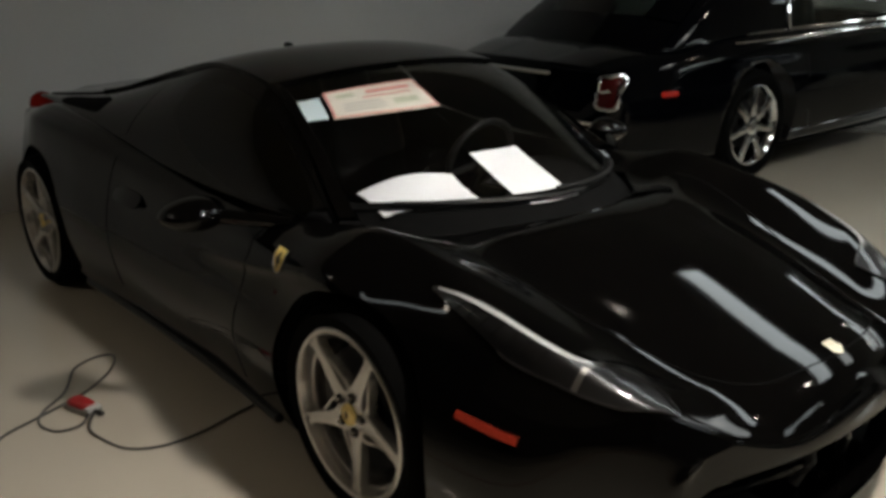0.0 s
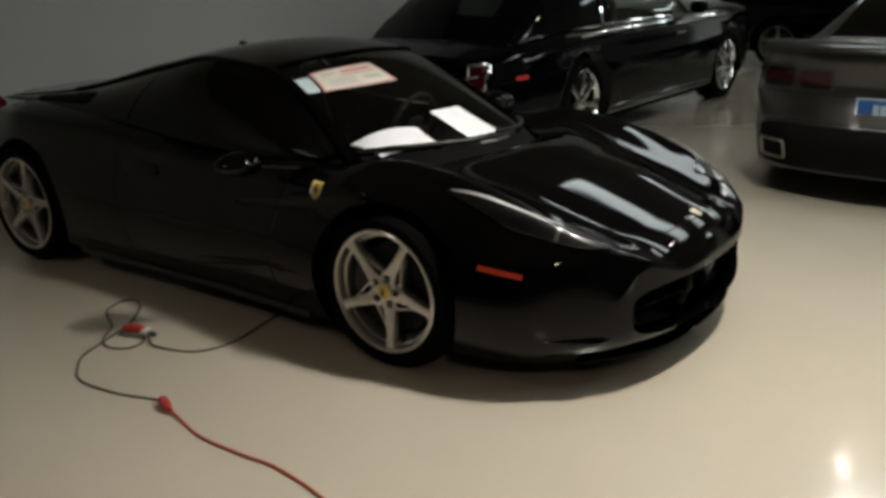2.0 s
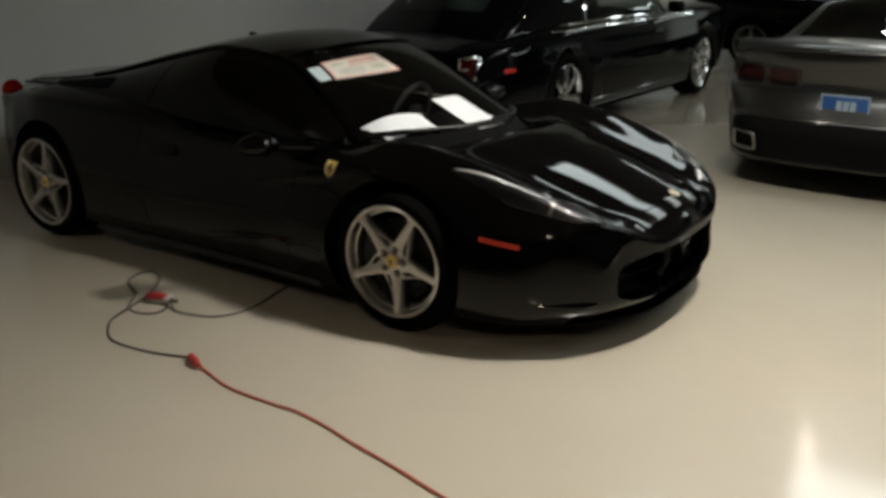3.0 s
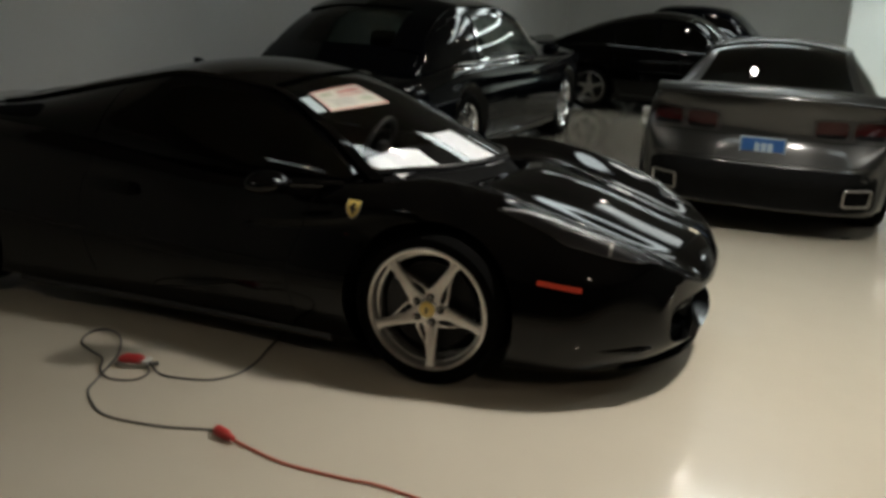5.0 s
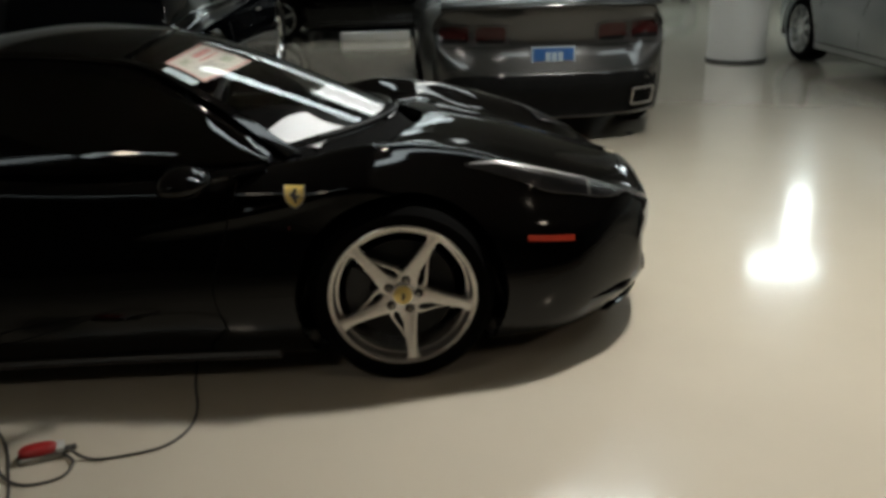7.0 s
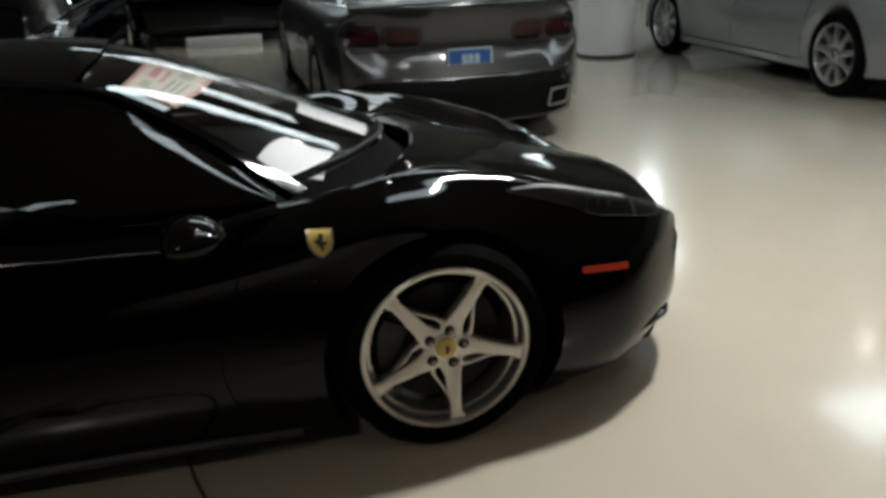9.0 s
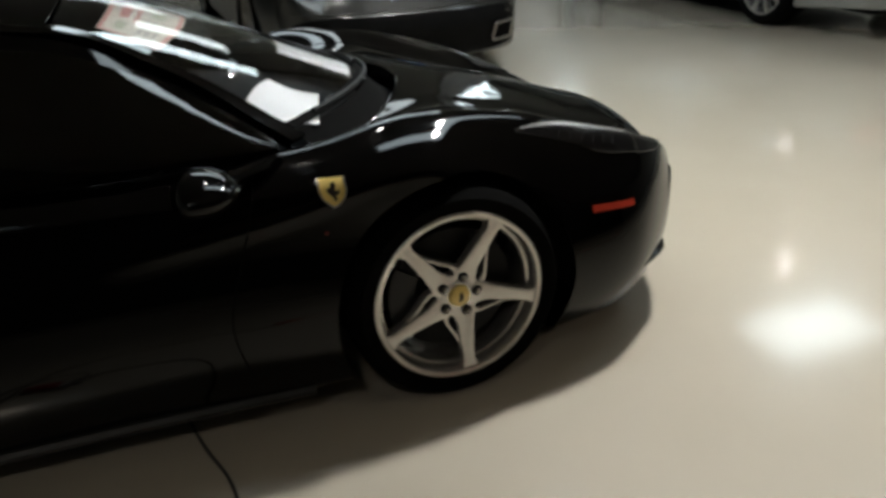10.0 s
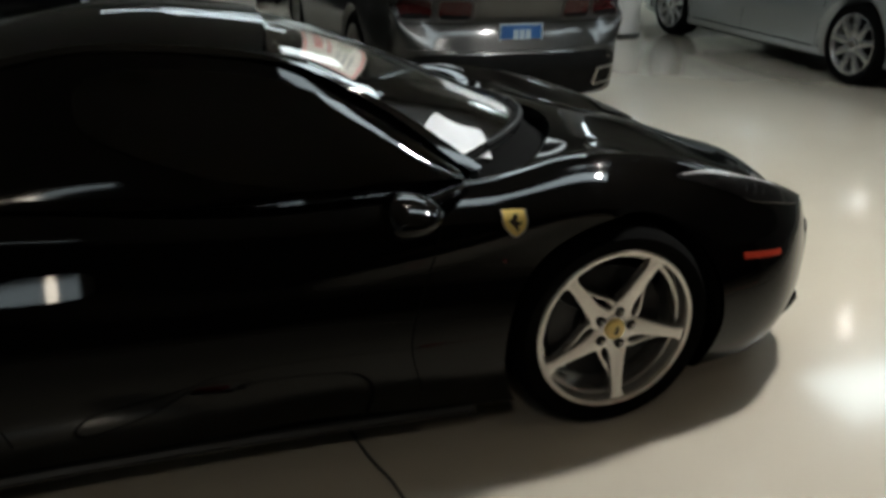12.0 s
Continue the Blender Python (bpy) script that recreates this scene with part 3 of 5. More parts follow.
SPORT = dict(
    soften=60, well=0.122, chamfer=curve((-3.49, 0.6), (-0.8, 0.6), (-0.4, 0.8), (0.4, 0.6), (0.7, 0.4), (1.082, 0.2)), nose=1.082, tail=-3.49, rings=215, wrap=0.86, cap_rows=34, bow_p=2.6,
    bow=curve((-3.49, -0.42), (-3.1, -0.25), (-2.6, -0.04), (-2.2, 0), (-0.5, 0), (0, 0.13), (0.405, 0.44), (0.823, 0.64), (0.96, 0.56), (1.03, 0.50), (1.074, 0.50)),
    w=curve((-3.49, 0.86), (-3.2, 0.94), (-2.65, 0.985), (-2.2, 0.975), (-1.6, 0.945), (-1, 0.94), (-0.5, 0.965), (0, 0.98), (0.405, 0.985), (0.823, 0.975), (0.96, 0.945), (1.03, 0.88), (1.082, 0.70)),
    zb=curve((-3.49, 0.24), (-2.65, 0.15), (-1.5, 0.115), (0.405, 0.12), (1.074, 0.135)),
    zm=curve((-3.49, 0.52), (-2.65, 0.5), (-1.2, 0.36), (-0.4, 0.38), (0.509, 0.4), (1.074, 0.33)),
    zs=curve((-3.49, 0.78), (-3.1, 0.828), (-2.65, 0.85), (-2.2, 0.83), (-1.6, 0.77), (-1, 0.735), (-0.4, 0.735), (0, 0.750), (0.405, 0.692), (0.823, 0.605), (1.045, 0.52), (1.074, 0.48)),
    ws=curve((-3.49, 0.8), (-2.65, 0.93), (-1.6, 0.88), (-1, 0.87), (-0.4, 0.915), (0, 0.945), (0.405, 0.930), (0.823, 0.888), (0.96, 0.855), (1.03, 0.78), (1.082, 0.60)),
    yc=curve((-3.49, 0.68), (-3.1, 0.78), (-2.65, 0.82), (-1.6, 0.81), (-1, 0.79), (-0.4, 0.77), (0, 0.77), (0.405, 0.757), (0.823, 0.79), (0.96, 0.73), (1.03, 0.66), (1.082, 0.50)),
    zcr=curve((-3.49, 0.81), (-3.1, 0.86), (-2.65, 0.906), (-2.2, 0.89), (-1.6, 0.83), (-1, 0.785), (-0.4, 0.80), (0, 0.850), (0.405, 0.820), (0.823, 0.735), (1.045, 0.575), (1.074, 0.525)),
    yv=curve((-3.49, 0.4), (-2.65, 0.52), (-1, 0.62), (-0.5, 0.6), (0, 0.52), (0.405, 0.50), (0.823, 0.47), (1.03, 0.42), (1.082, 0.32)),
    zv=curve((-3.49, 0.86), (-3.1, 0.885), (-2.65, 0.87), (-2, 0.76), (-1.6, 0.66), (-1, 0.64), (-0.5, 0.735), (-0.05, 0.765), (0.05, 0.783), (0.12, 0.790), (0.405, 0.729), (0.823, 0.603), (1.045, 0.515), (1.074, 0.475)),
    zc=curve((-3.49, 0.865), (-3.1, 0.885), (-2.4, 0.86), (-2, 0.7), (-1.6, 0.55), (-0.9, 0.55), (-0.5, 0.67), (-0.15, 0.760), (0.06, 0.800), (0.16, 0.804), (0.405, 0.766), (0.823, 0.640), (0.99, 0.585), (1.045, 0.55), (1.074, 0.49)),
    nose_bulge=lambda f: 0.016 * math.exp(-((f - 0.25) / 0.09) ** 2),
    tuck=curve((0.45, 0), (0.8, 0.05), (1.074, 0.10)),
    tail_bulge=lambda f: -0.06 * math.sin(math.pi * f),
    axles=(0.0, -2.65), arch_z=0.336, arch_r=0.378, scallop=0.03, half=121,
    folds=((((-0.95, 0.600), (-0.55, 0.655), (-0.20, 0.725)), 0.011, 0.020), (((-1.9, 0.50), (-1.2, 0.485), (-0.45, 0.50)), 0.003, 0.022)),
)
MOUTH = (0.60, 0.325, 0.108)


SPORT["mouth"] = [(MOUTH[0] * math.copysign(abs(math.cos(a)) ** 0.36, math.cos(a)), MOUTH[1] + MOUTH[2] * math.copysign(abs(math.sin(a)) ** 0.55, math.sin(a))) for a in np.linspace(0, 2 * math.pi, 48, endpoint=False)]
CABIN = dict(
    centre=((0, 0.065, 0.812), (0.35, -0.959, 1.183), (0.5, -1.345, 1.214), (0.65, -1.794, 1.162), (0.85, -2.55, 0.99), (1, -3.118, 0.889)),
    rail=((0, -0.40, 0.665, 0.782), (0.17, -0.70, 0.605, 1.0), (0.35, -1.015, 0.548, 1.138), (0.5, -1.416, 0.531, 1.172), (0.65, -1.82, 0.534, 1.105), (0.85, -2.5, 0.604, 0.953), (1, -3.08, 0.7, 0.89)),
    belt=((0, -0.40, 0.755, 0.79), (0.17, -0.70, 0.80, 0.795), (0.35, -1.03, 0.815, 0.80), (0.5, -1.42, 0.825, 0.82), (0.65, -1.82, 0.825, 0.86), (0.85, -2.45, 0.81, 0.90), (1, -3.05, 0.75, 0.885)),
    side_bulge=0.035, crown=2.2)

sport = thing("sports_car", "glossy black low mid-engined sports coupe with silver five-spoke wheels", "car", pose(0, 0.045, 0))
shell = car_shell(SPORT)
SPORT_BVH = BVHTree.FromBMesh(shell)
part("body", shell, "black_paint", sport, angle=50)
top, side = cabin(CABIN)


def onto(p, way, off=0.003):
    """The place where a ray from p meets the sports car's skin, lifted off it."""
    hit, n, _, _ = SPORT_BVH.ray_cast(Vector(p), Vector(way))
    if hit is None:
        hit, n, _, _ = SPORT_BVH.find_nearest(Vector(p))
    if n.dot(Vector(way)) > 0:
        n = -n
    return hit + n * off


def skin_line(name, pts, way, r, mat, parent, off=0.0, label=""):
    """A thin bead along the skin, through points cast onto it."""
    return part(name, tube_bm([onto(p, way, off) for p in spline(pts, 10)], r, 6), mat, parent, label)


# roof, glass and pillars
part("windscreen", slab_bm(rounded_sheet(top, 0.032, 0.335, -0.945, 0.945, 40, 40, 14), -0.005), "windscreen", sport, "clear raked windscreen glass").visible_shadow = False
part("roof", slab_bm(sheet(top, 0.337, 0.63, -1, 1, 30, 40), -0.02), "black_paint", sport)
part("engine_window", slab_bm(sheet(top, 0.632, 0.86, -0.86, 0.86, 30, 30), -0.006), "side_glass", sport)
part("engine_cover", slab_bm(sheet(top, 0.862, 1.0, -1, 1, 20, 40), -0.01), "black_paint", sport)
for sg in (-1, 1):
    pl = lambda s, v, g=sg: top(s, g * (0.947 + 0.053 * v))
    part("windscreen_pillar", slab_bm(sheet(pl, 0.0, 0.337, 0, 1, 30, 6), -0.02 * -sg), "black_paint", sport)
    pr = lambda s, v, g=sg: top(s, g * (0.862 + 0.138 * v))
    part("buttress", slab_bm(sheet(pr, 0.632, 0.862, 0, 1, 24, 6), -0.02 * -sg), "black_paint", sport)
    sd = lambda s, v, g=sg: side(s, v, g)
    part("cantrail", slab_bm(sheet(sd, 0.0, 1.0, 0, 0.13, 70, 6), 0.012), "black_paint", sport)
    pane = lambda s, v, g=sg: side(s, v * (1 - 0.34 * np.clip((s - 0.24) / 0.28, 0, 1) ** 2), g)
    part("side_window", slab_bm(rounded_sheet(pane, 0.03, 0.525, 0.135, 0.93, 50, 16, 4) + np.array([0, 0.012 * sg, 0.004]), 0.004), "side_glass", sport, "dark tinted side window glass")
    part("window_surround", slab_bm(sheet(sd, 0.03, 0.635, 0.132, 0.93, 50, 12) + np.array([0, 0.003 * sg, 0.001]), 0.003), "black_paint", sport, "gloss black window surround")
    part("quarter_panel", slab_bm(sheet(sd, 0.64, 1.0, 0.12, 1.0, 30, 12), 0.012), "black_paint", sport)
    hollow = rounded_sheet(sd, 0.765, 0.905, 0.34, 0.80, 20, 10, 5) + np.array([0, 0.005 * sg, 0.003])
    part("rear_air_intake", slab_bm(hollow, 0.003), "liner", sport, "matt black rear air intake")
    part("belt_trim", slab_bm(sheet(sd, 0.0, 0.66, 0.925, 1.0, 50, 4), 0.012), "black_paint", sport)
part("windscreen_seal", slab_bm(sheet(top, 0.020, 0.033, -0.95, 0.95, 4, 40), -0.006), "liner", sport)
cowl = np.array([[[float(top(0.02, q)[0]) * (1 - k) + (0.136 - 1.02 * (0.665 * q) ** 2) * k, 0.665 * q, (float(top(0.02, q)[2]) - 0.008) * (1 - k) + 0.722 * k - 0.012 * math.sin(math.pi * k)] for k in np.linspace(0, 1, 8)] for q in np.linspace(-0.93, 0.93, 40)])
part("cowl_panel", grid_bm(cowl), "liner", sport, "matt black wiper well panel")
part("bonnet_edge", tube_bm([onto((0.124 - 1.02 * y * y, y, 1.5), (0, 0, -1), -0.0015) for y in np.linspace(-0.575, 0.575, 50)], 0.004, 8), "black_paint", sport)

# cabin inside
part("dashboard", slab_bm(np.array([[[0.0 - 0.62 * (y / 0.6) ** 2 * 0.55 - 0.55 * k, y, 0.735 + 0.02 * math.sin(math.pi * k) - 0.10 * k ** 4] for k in np.linspace(0, 1, 12)] for y in np.linspace(-0.66, 0.66, 30)]), 0.03), "leather", sport)
for y in (-0.36, 0.36):
    bm = box_bm(-1.62, y - 0.24, 0.24, -1.05, y + 0.24, 0.42, 0.06, 3)
    part("seat", bm, "leather", sport)
    bm = box_bm(-0.10, -0.24, 0, 0.10, 0.24, 0.60, 0.07, 3)
    bm.transform(pose(-1.62, y, 0.36, 0, -20, 0))
    part("seat_back", bm, "leather", sport)
    bm = box_bm(-0.06, -0.13, 0, 0.06, 0.13, 0.17, 0.05, 3)
    bm.transform(pose(-1.83, y, 0.93, 0, -20, 0))
    part("headrest", bm, "leather", sport)
bm = bmesh.new()
tube_bm([(0, 0.175 * math.cos(a), 0.175 * math.sin(a)) for a in np.linspace(0, 2 * math.pi, 33)], 0.016, 8, bm=bm)
for a in (200, 340, 270):
    tube_bm([(0.03, 0, 0), (0, 0.17 * math.cos(radians(a)), 0.17 * math.sin(radians(a)))], 0.014, 6, bm=bm)
box_bm(0, -0.05, -0.05, 0.05, 0.05, 0.05, 0.02, 2, bm)
bm.transform(pose(-0.84, 0.36, 0.76, 0, 20, 0))
part("steering_wheel", bm, "leather", sport)

# wheel arches: dark liners that end just inside the skin
for ax in SPORT["axles"]:
    for sg in (-1, 1):
        an = np.linspace(radians(-8), radians(188), 44)
        rows = []
        for a in an:
            edge = onto((ax + 0.392 * math.cos(a), sg * 1.5, 0.336 + 0.392 * math.sin(a)), (0, -sg, 0)).y - sg * 0.022
            rows.append([(ax + r * math.cos(a), y, 0.336 + r * math.sin(a)) for y, r in ((edge, 0.3765), (sg * 0.75, 0.3755), (sg * 0.565, 0.374), (sg * 0.565, 0.02))])
        part("wheel_arch_liner", grid_bm(np.array(rows)), "liner", sport)


def star_wheel(parent, at, R, rim_r, width, twist):
    """Five-spoke cast wheel with its tyre; its outer face looks along -y."""
    wh = new("wheel")
    wh.parent = parent
    wh.matrix_basis = at
    part("tyre", lathe_bm(tyre_profile(R, rim_r - 0.006, -0.004, width), 72), "rubber", wh)
    rim = lathe_bm([(rim_r - 0.004, 0.012), (rim_r + 0.001, 0.002), (rim_r, -0.006), (rim_r - 0.006, -0.010), (rim_r - 0.017, -0.007), (rim_r - 0.022, 0.004), (rim_r - 0.028, 0.032),
                    (rim_r - 0.036, 0.035), (rim_r - 0.038, 0.055), (rim_r - 0.036, 0.12), (rim_r - 0.022, 0.17), (rim_r - 0.02, width - 0.01)], 96)
    dish = lambda x, z: 0.012 - 0.016 * (math.hypot(x, z) / rim_r) ** 2
    for k in range(5):
        a = twist + 72 * k
        r = rim_r - 0.012
        spoke = [(0.03, -0.046), (0.052, -0.044), (0.068, -0.026), (0.10, -0.0165), (0.17, -0.0175), (r - 0.035, -0.0180), (r - 0.012, -0.026), (r, -0.042), (r + 0.002, 0.0), (r, 0.042), (r - 0.012, 0.026), (r - 0.035, 0.0180), (0.17, 0.0240), (0.10, 0.036), (0.06, 0.048), (0.03, 0.046)]
        prism(turn2(spoke, a), dish, lambda x, z: dish(x, z) + 0.034, 0.006, rim)
        rib = [(0.045, -0.052), (0.068, -0.060), (0.086, -0.056), (0.130, -0.036), (0.172, -0.020), (0.180, -0.012), (0.162, -0.013), (0.126, -0.026), (0.088, -0.043), (0.072, -0.044), (0.058, -0.036)]
        prism(turn2(rib, a), lambda x, z: 0.013, lambda x, z: 0.046, 0.005, rim)
    hub = lathe_bm([(0.030, 0.012), (0.034, 0.010), (0.055, 0.0115), (0.066, 0.016), (0.070, 0.03), (0.070, 0.05)], 60)
    tmp = bpy.data.meshes.new("tmp")
    hub.to_mesh(tmp)
    hub.free()
    rim.from_mesh(tmp)
    bpy.data.meshes.remove(tmp)
    bmesh.ops.recalc_face_normals(rim, faces=rim.faces)
    part("rim", rim, "alloy", wh, "silver-painted five-spoke alloy rim", angle=30)
    part("hub_cap", lathe_bm([(0.0005, -0.004), (0.024, -0.003), (0.031, 0.0), (0.034, 0.008)], 40), "yellow", wh, "yellow hub cap")
    em = bmesh.new()
    prism([(-0.006, -0.014), (0.004, -0.012), (0.009, 0.002), (0.004, 0.014), (-0.004, 0.010), (-0.002, 0.0)], -0.0065, -0.003, 0, em)
    part("hub_emblem", em, "badge_black", wh)
    for k in range(5):
        a = radians(twist + 16 + 72 * k)
        well = lathe_bm([(0.0005, 0.0080), (0.0125, 0.0080), (0.0150, 0.0065)], 24)
        well.transform(Matrix.Translation((0.0572 * math.cos(a), 0.0, 0.0572 * math.sin(a))))
        part("nut_well", well, "liner", wh)
        nut = lathe_bm([(0.0005, -0.006), (0.006, -0.006), (0.0085, -0.002), (0.0085, 0.012)], 18)
        nut.transform(Matrix.Translation((0.0572 * math.cos(a), 0.0, 0.0572 * math.sin(a))))
        part("wheel_nut", nut, "steel", wh)
    part("brake_disc", lathe_bm([(0.09, 0.07), (0.19, 0.07), (0.19, 0.10), (0.09, 0.10)], 60), "disc", wh)
    cal = prism([(0.12 * math.cos(a), 0.12 * math.sin(a)) for a in np.linspace(radians(150), radians(215), 8)] + [(0.205 * math.cos(a), 0.205 * math.sin(a)) for a in np.linspace(radians(215), radians(150), 8)], 0.055, 0.12, 0.006)
    part("brake_caliper", cal, "black_plastic", wh)
    return wh


front_wheel = star_wheel(sport, pose(0, -0.94, 0.336), 0.336, 0.267, 0.235, -83)
for at in (pose(0, 0.94, 0.336, 0, 0, 180), ):
    copy_thing(front_wheel, at)
rear_wheel = star_wheel(sport, pose(-2.65, -0.972, 0.335), 0.336, 0.268, 0.29, -64)
copy_thing(rear_wheel, pose(-2.65, 0.972, 0.335, 0, 0, 180))

# nose: mouth, grille, winglets, splitter
P = np.array([[[0.99 - 0.74 * abs(y) ** 2.6 * (1 - k * 0.3) - 0.30 * k, y * (1 - 0.1 * k), z] for k in (0, 0.5, 1)] for y, z in
              [(MOUTH[0] * math.copysign(abs(math.cos(a)) ** 0.4, math.cos(a)), MOUTH[1] + MOUTH[2] * math.copysign(abs(math.sin(a)) ** 0.667, math.sin(a))) for a in np.linspace(0, 2 * math.pi, 61)]])
part("air_intake", grid_bm(P), "black_plastic", sport)
part("intake_mesh", box_bm(0.60, -0.5, 0.20, 0.62, 0.5, 0.41), "black_plastic", sport)
for sg in (-1, 1):
    wing = [(1.0 - 0.74 * abs(y) ** 2.6 - 0.03, sg * y, 0.285 + 0.05 * (0.52 - y) - 0.10 * max(0, 0.28 - y)) for y in np.linspace(0.10, 0.53, 14)]
    part("intake_winglet", tube_bm(wing, 0.014, 8), "black_paint", sport)
    part("intake_strut", tube_bm([(0.96, sg * 0.13, 0.23), (0.985, sg * 0.10, 0.30), (0.97, sg * 0.08, 0.38)], 0.016, 8), "black_plastic", sport)
lip = np.array([[[1.03 - 0.62 * abs(y) ** 2.8 + dx, y, z + 0.02 * y * y] for dx, z in ((-0.16, 0.128), (0.0, 0.140), (0.010, 0.134), (0.0, 0.126), (-0.16, 0.112))] for y in np.linspace(-0.70, 0.70, 60)])
part("front_splitter", grid_bm(lip), "black_paint", sport)

# small flicks round the bumper's corners
for sg in (-1, 1):
    flick = []
    for k in np.linspace(0, 1, 16):
        a = radians(63 - 17 * k)
        way = Vector((math.cos(a), sg * math.sin(a), 0))
        flick.append(onto(Vector((0.25, 0, 0.246 - 0.008 * k)) + way * 1.5, -way, -0.014 + 0.020 * min(1.0, 1.4 * k) - 0.012 * max(0.0, k - 0.8) * 5))
    part("bumper_flick", tube_bm(flick, 0.013, 8), "black_paint", sport, "small winglet round the bumper corner")

# headlamps
h_in = curve((0.24, 0.803), (0.50, 0.750), (0.66, 0.705), (0.70, 0.66), (0.735, 0.575), (0.81, 0.580), (0.895, 0.596))
h_out = curve((0.24, 0.812), (0.40, 0.818), (0.50, 0.815), (0.67, 0.772), (0.80, 0.708), (0.895, 0.604))
for sg in (-1, 1):
    def lamp_patch(lo, hi, x0, x1, off, n=44, m=10):
        return np.array([[onto((x, sg * (h_in(x) * (1 - v) + h_out(x) * v), 1.5), (0, 0, -1), off) for v in np.linspace(lo, hi, m)] for x in np.linspace(x0, x1, n)])
    part("headlamp_bezel", grid_bm(lamp_patch(0, 1, 0.24, 0.895, 0.0015)), "lamp_inside", sport, "dark headlamp housing")
    part("headlamp_glass", grid_bm(lamp_patch(0.0, 1.0, 0.24, 0.895, 0.006)), "lamp_glass", sport, "clear headlamp cover")
    # painted glare: a ceiling strip's reflection on the cover, as a white band
    part("headlamp_glare", grid_bm(lamp_patch(0.12, 0.36, 0.26, 0.70, 0.004, 40, 5)), "lamp_white", sport, "pale strip painted as a ceiling light's reflection")
    lens = lathe_bm([(0.0005, 0.014), (0.018, 0.011), (0.030, 0.003), (0.036, 0.0), (0.040, 0.003)], 28, "z")
    c = onto((0.745, sg * 0.655, 1.5), (0, 0, -1), 0.0)
    lens.transform(Matrix.Translation(c) @ pose(0, 0, -0.013, 0, 22, 0))
    part("headlamp_projector", lens, "disc", sport)
    rim = [onto((x, sg * f(x), 1.5), (0, 0, -1), 0.004) for f, xx in ((h_in, np.linspace(0.70, 0.885, 16)), (h_out, np.linspace(0.885, 0.50, 20))) for x in xx]
    part("headlamp_rim", tube_bm(rim, 0.0030, 6), "lamp_inside", sport, "thin dark lamp rim")
    part("headlamp_divider", grid_bm(lamp_patch(0.0, 1.0, 0.694, 0.708, 0.0045, 3, 10)), "steel", sport)
    for k in range(7):
        x = 0.36 + 0.042 * k
        a, b = (onto((x + d, sg * (h_in(x) * (1 - v) + h_out(x) * v), 1.5), (0, 0, -1), 0.004) for d, v in ((0.0, 0.45), (-0.02, 0.9)))
        part("headlamp_led", tube_bm([a, b], 0.0028, 6), "disc", sport)

# side markers, shields, badges
for sg in (-1, 1):
    mk = np.array([[onto((x, sg * 1.5, 0.512 - 0.11 * (x - 0.53) + dz), (0, -sg, 0), 0.005) for dz in np.linspace(-0.010, 0.010, 4)] for x in np.linspace(0.452, 0.626, 16)])
    part("side_marker", slab_bm(mk, 0.004 * sg), "red_marker", sport, "red side marker lamp")
    prof = curve((-0.055, 0.004), (-0.045, 0.016), (-0.02, 0.036), (0.01, 0.0435), (0.035, 0.042), (0.05, 0.044))

    def shield(k, off, zz=(-0.055, 0.05)):
        return np.array([[onto((-0.352 + 1.0 * k * u * float(prof(z)), sg * 1.5, 0.719 + 0.78 * k * z), (0, -sg, 0), off) for u in np.linspace(-1, 1, 11)] for z in np.linspace(zz[0], zz[1], 24)])
    part("shield_badge", grid_bm(shield(0.82, 0.004)), "yellow", sport, "small yellow enamel shield badge")
    part("badge_rim", tube_bm([onto((-0.352 + 0.82 * sg2 * float(prof(z)), sg * 1.5, 0.719 + 0.64 * z), (0, -sg, 0), 0.004) for sg2, zr in ((-1, np.linspace(0.05, -0.055, 20)), (1, np.linspace(-0.055, 0.05, 20))) for z in zr], 0.0022, 6), "steel", sport)
    em = bmesh.new()
    blob = [(-0.022, 0.012), (-0.008, 0.018), (-0.004, 0.034), (0.010, 0.036), (0.012, 0.022), (0.006, 0.010), (0.016, 0.002), (0.024, 0.012), (0.022, -0.006), (0.008, -0.014), (0.012, -0.030), (0.002, -0.034), (-0.004, -0.016), (-0.016, -0.004)]
    em.faces.new([em.verts.new(onto((-0.352 + 0.78 * a, sg * 1.5, 0.719 + 0.62 * b), (0, -sg, 0), 0.006)) for a, b in blob])
    part("badge_emblem", em, "badge_black", sport)
nb = np.array([[onto((0.957 + 0.6 * a, 0.8 * b * (1 - 0.5 * (a > 0.03)), 1.5), (0, 0, -1), 0.004) for b in np.linspace(-0.028, 0.028, 8)] for a in np.linspace(-0.04, 0.04, 10)])
part("nose_badge", grid_bm(nb), "pale_gold", sport, "small yellow nose badge")

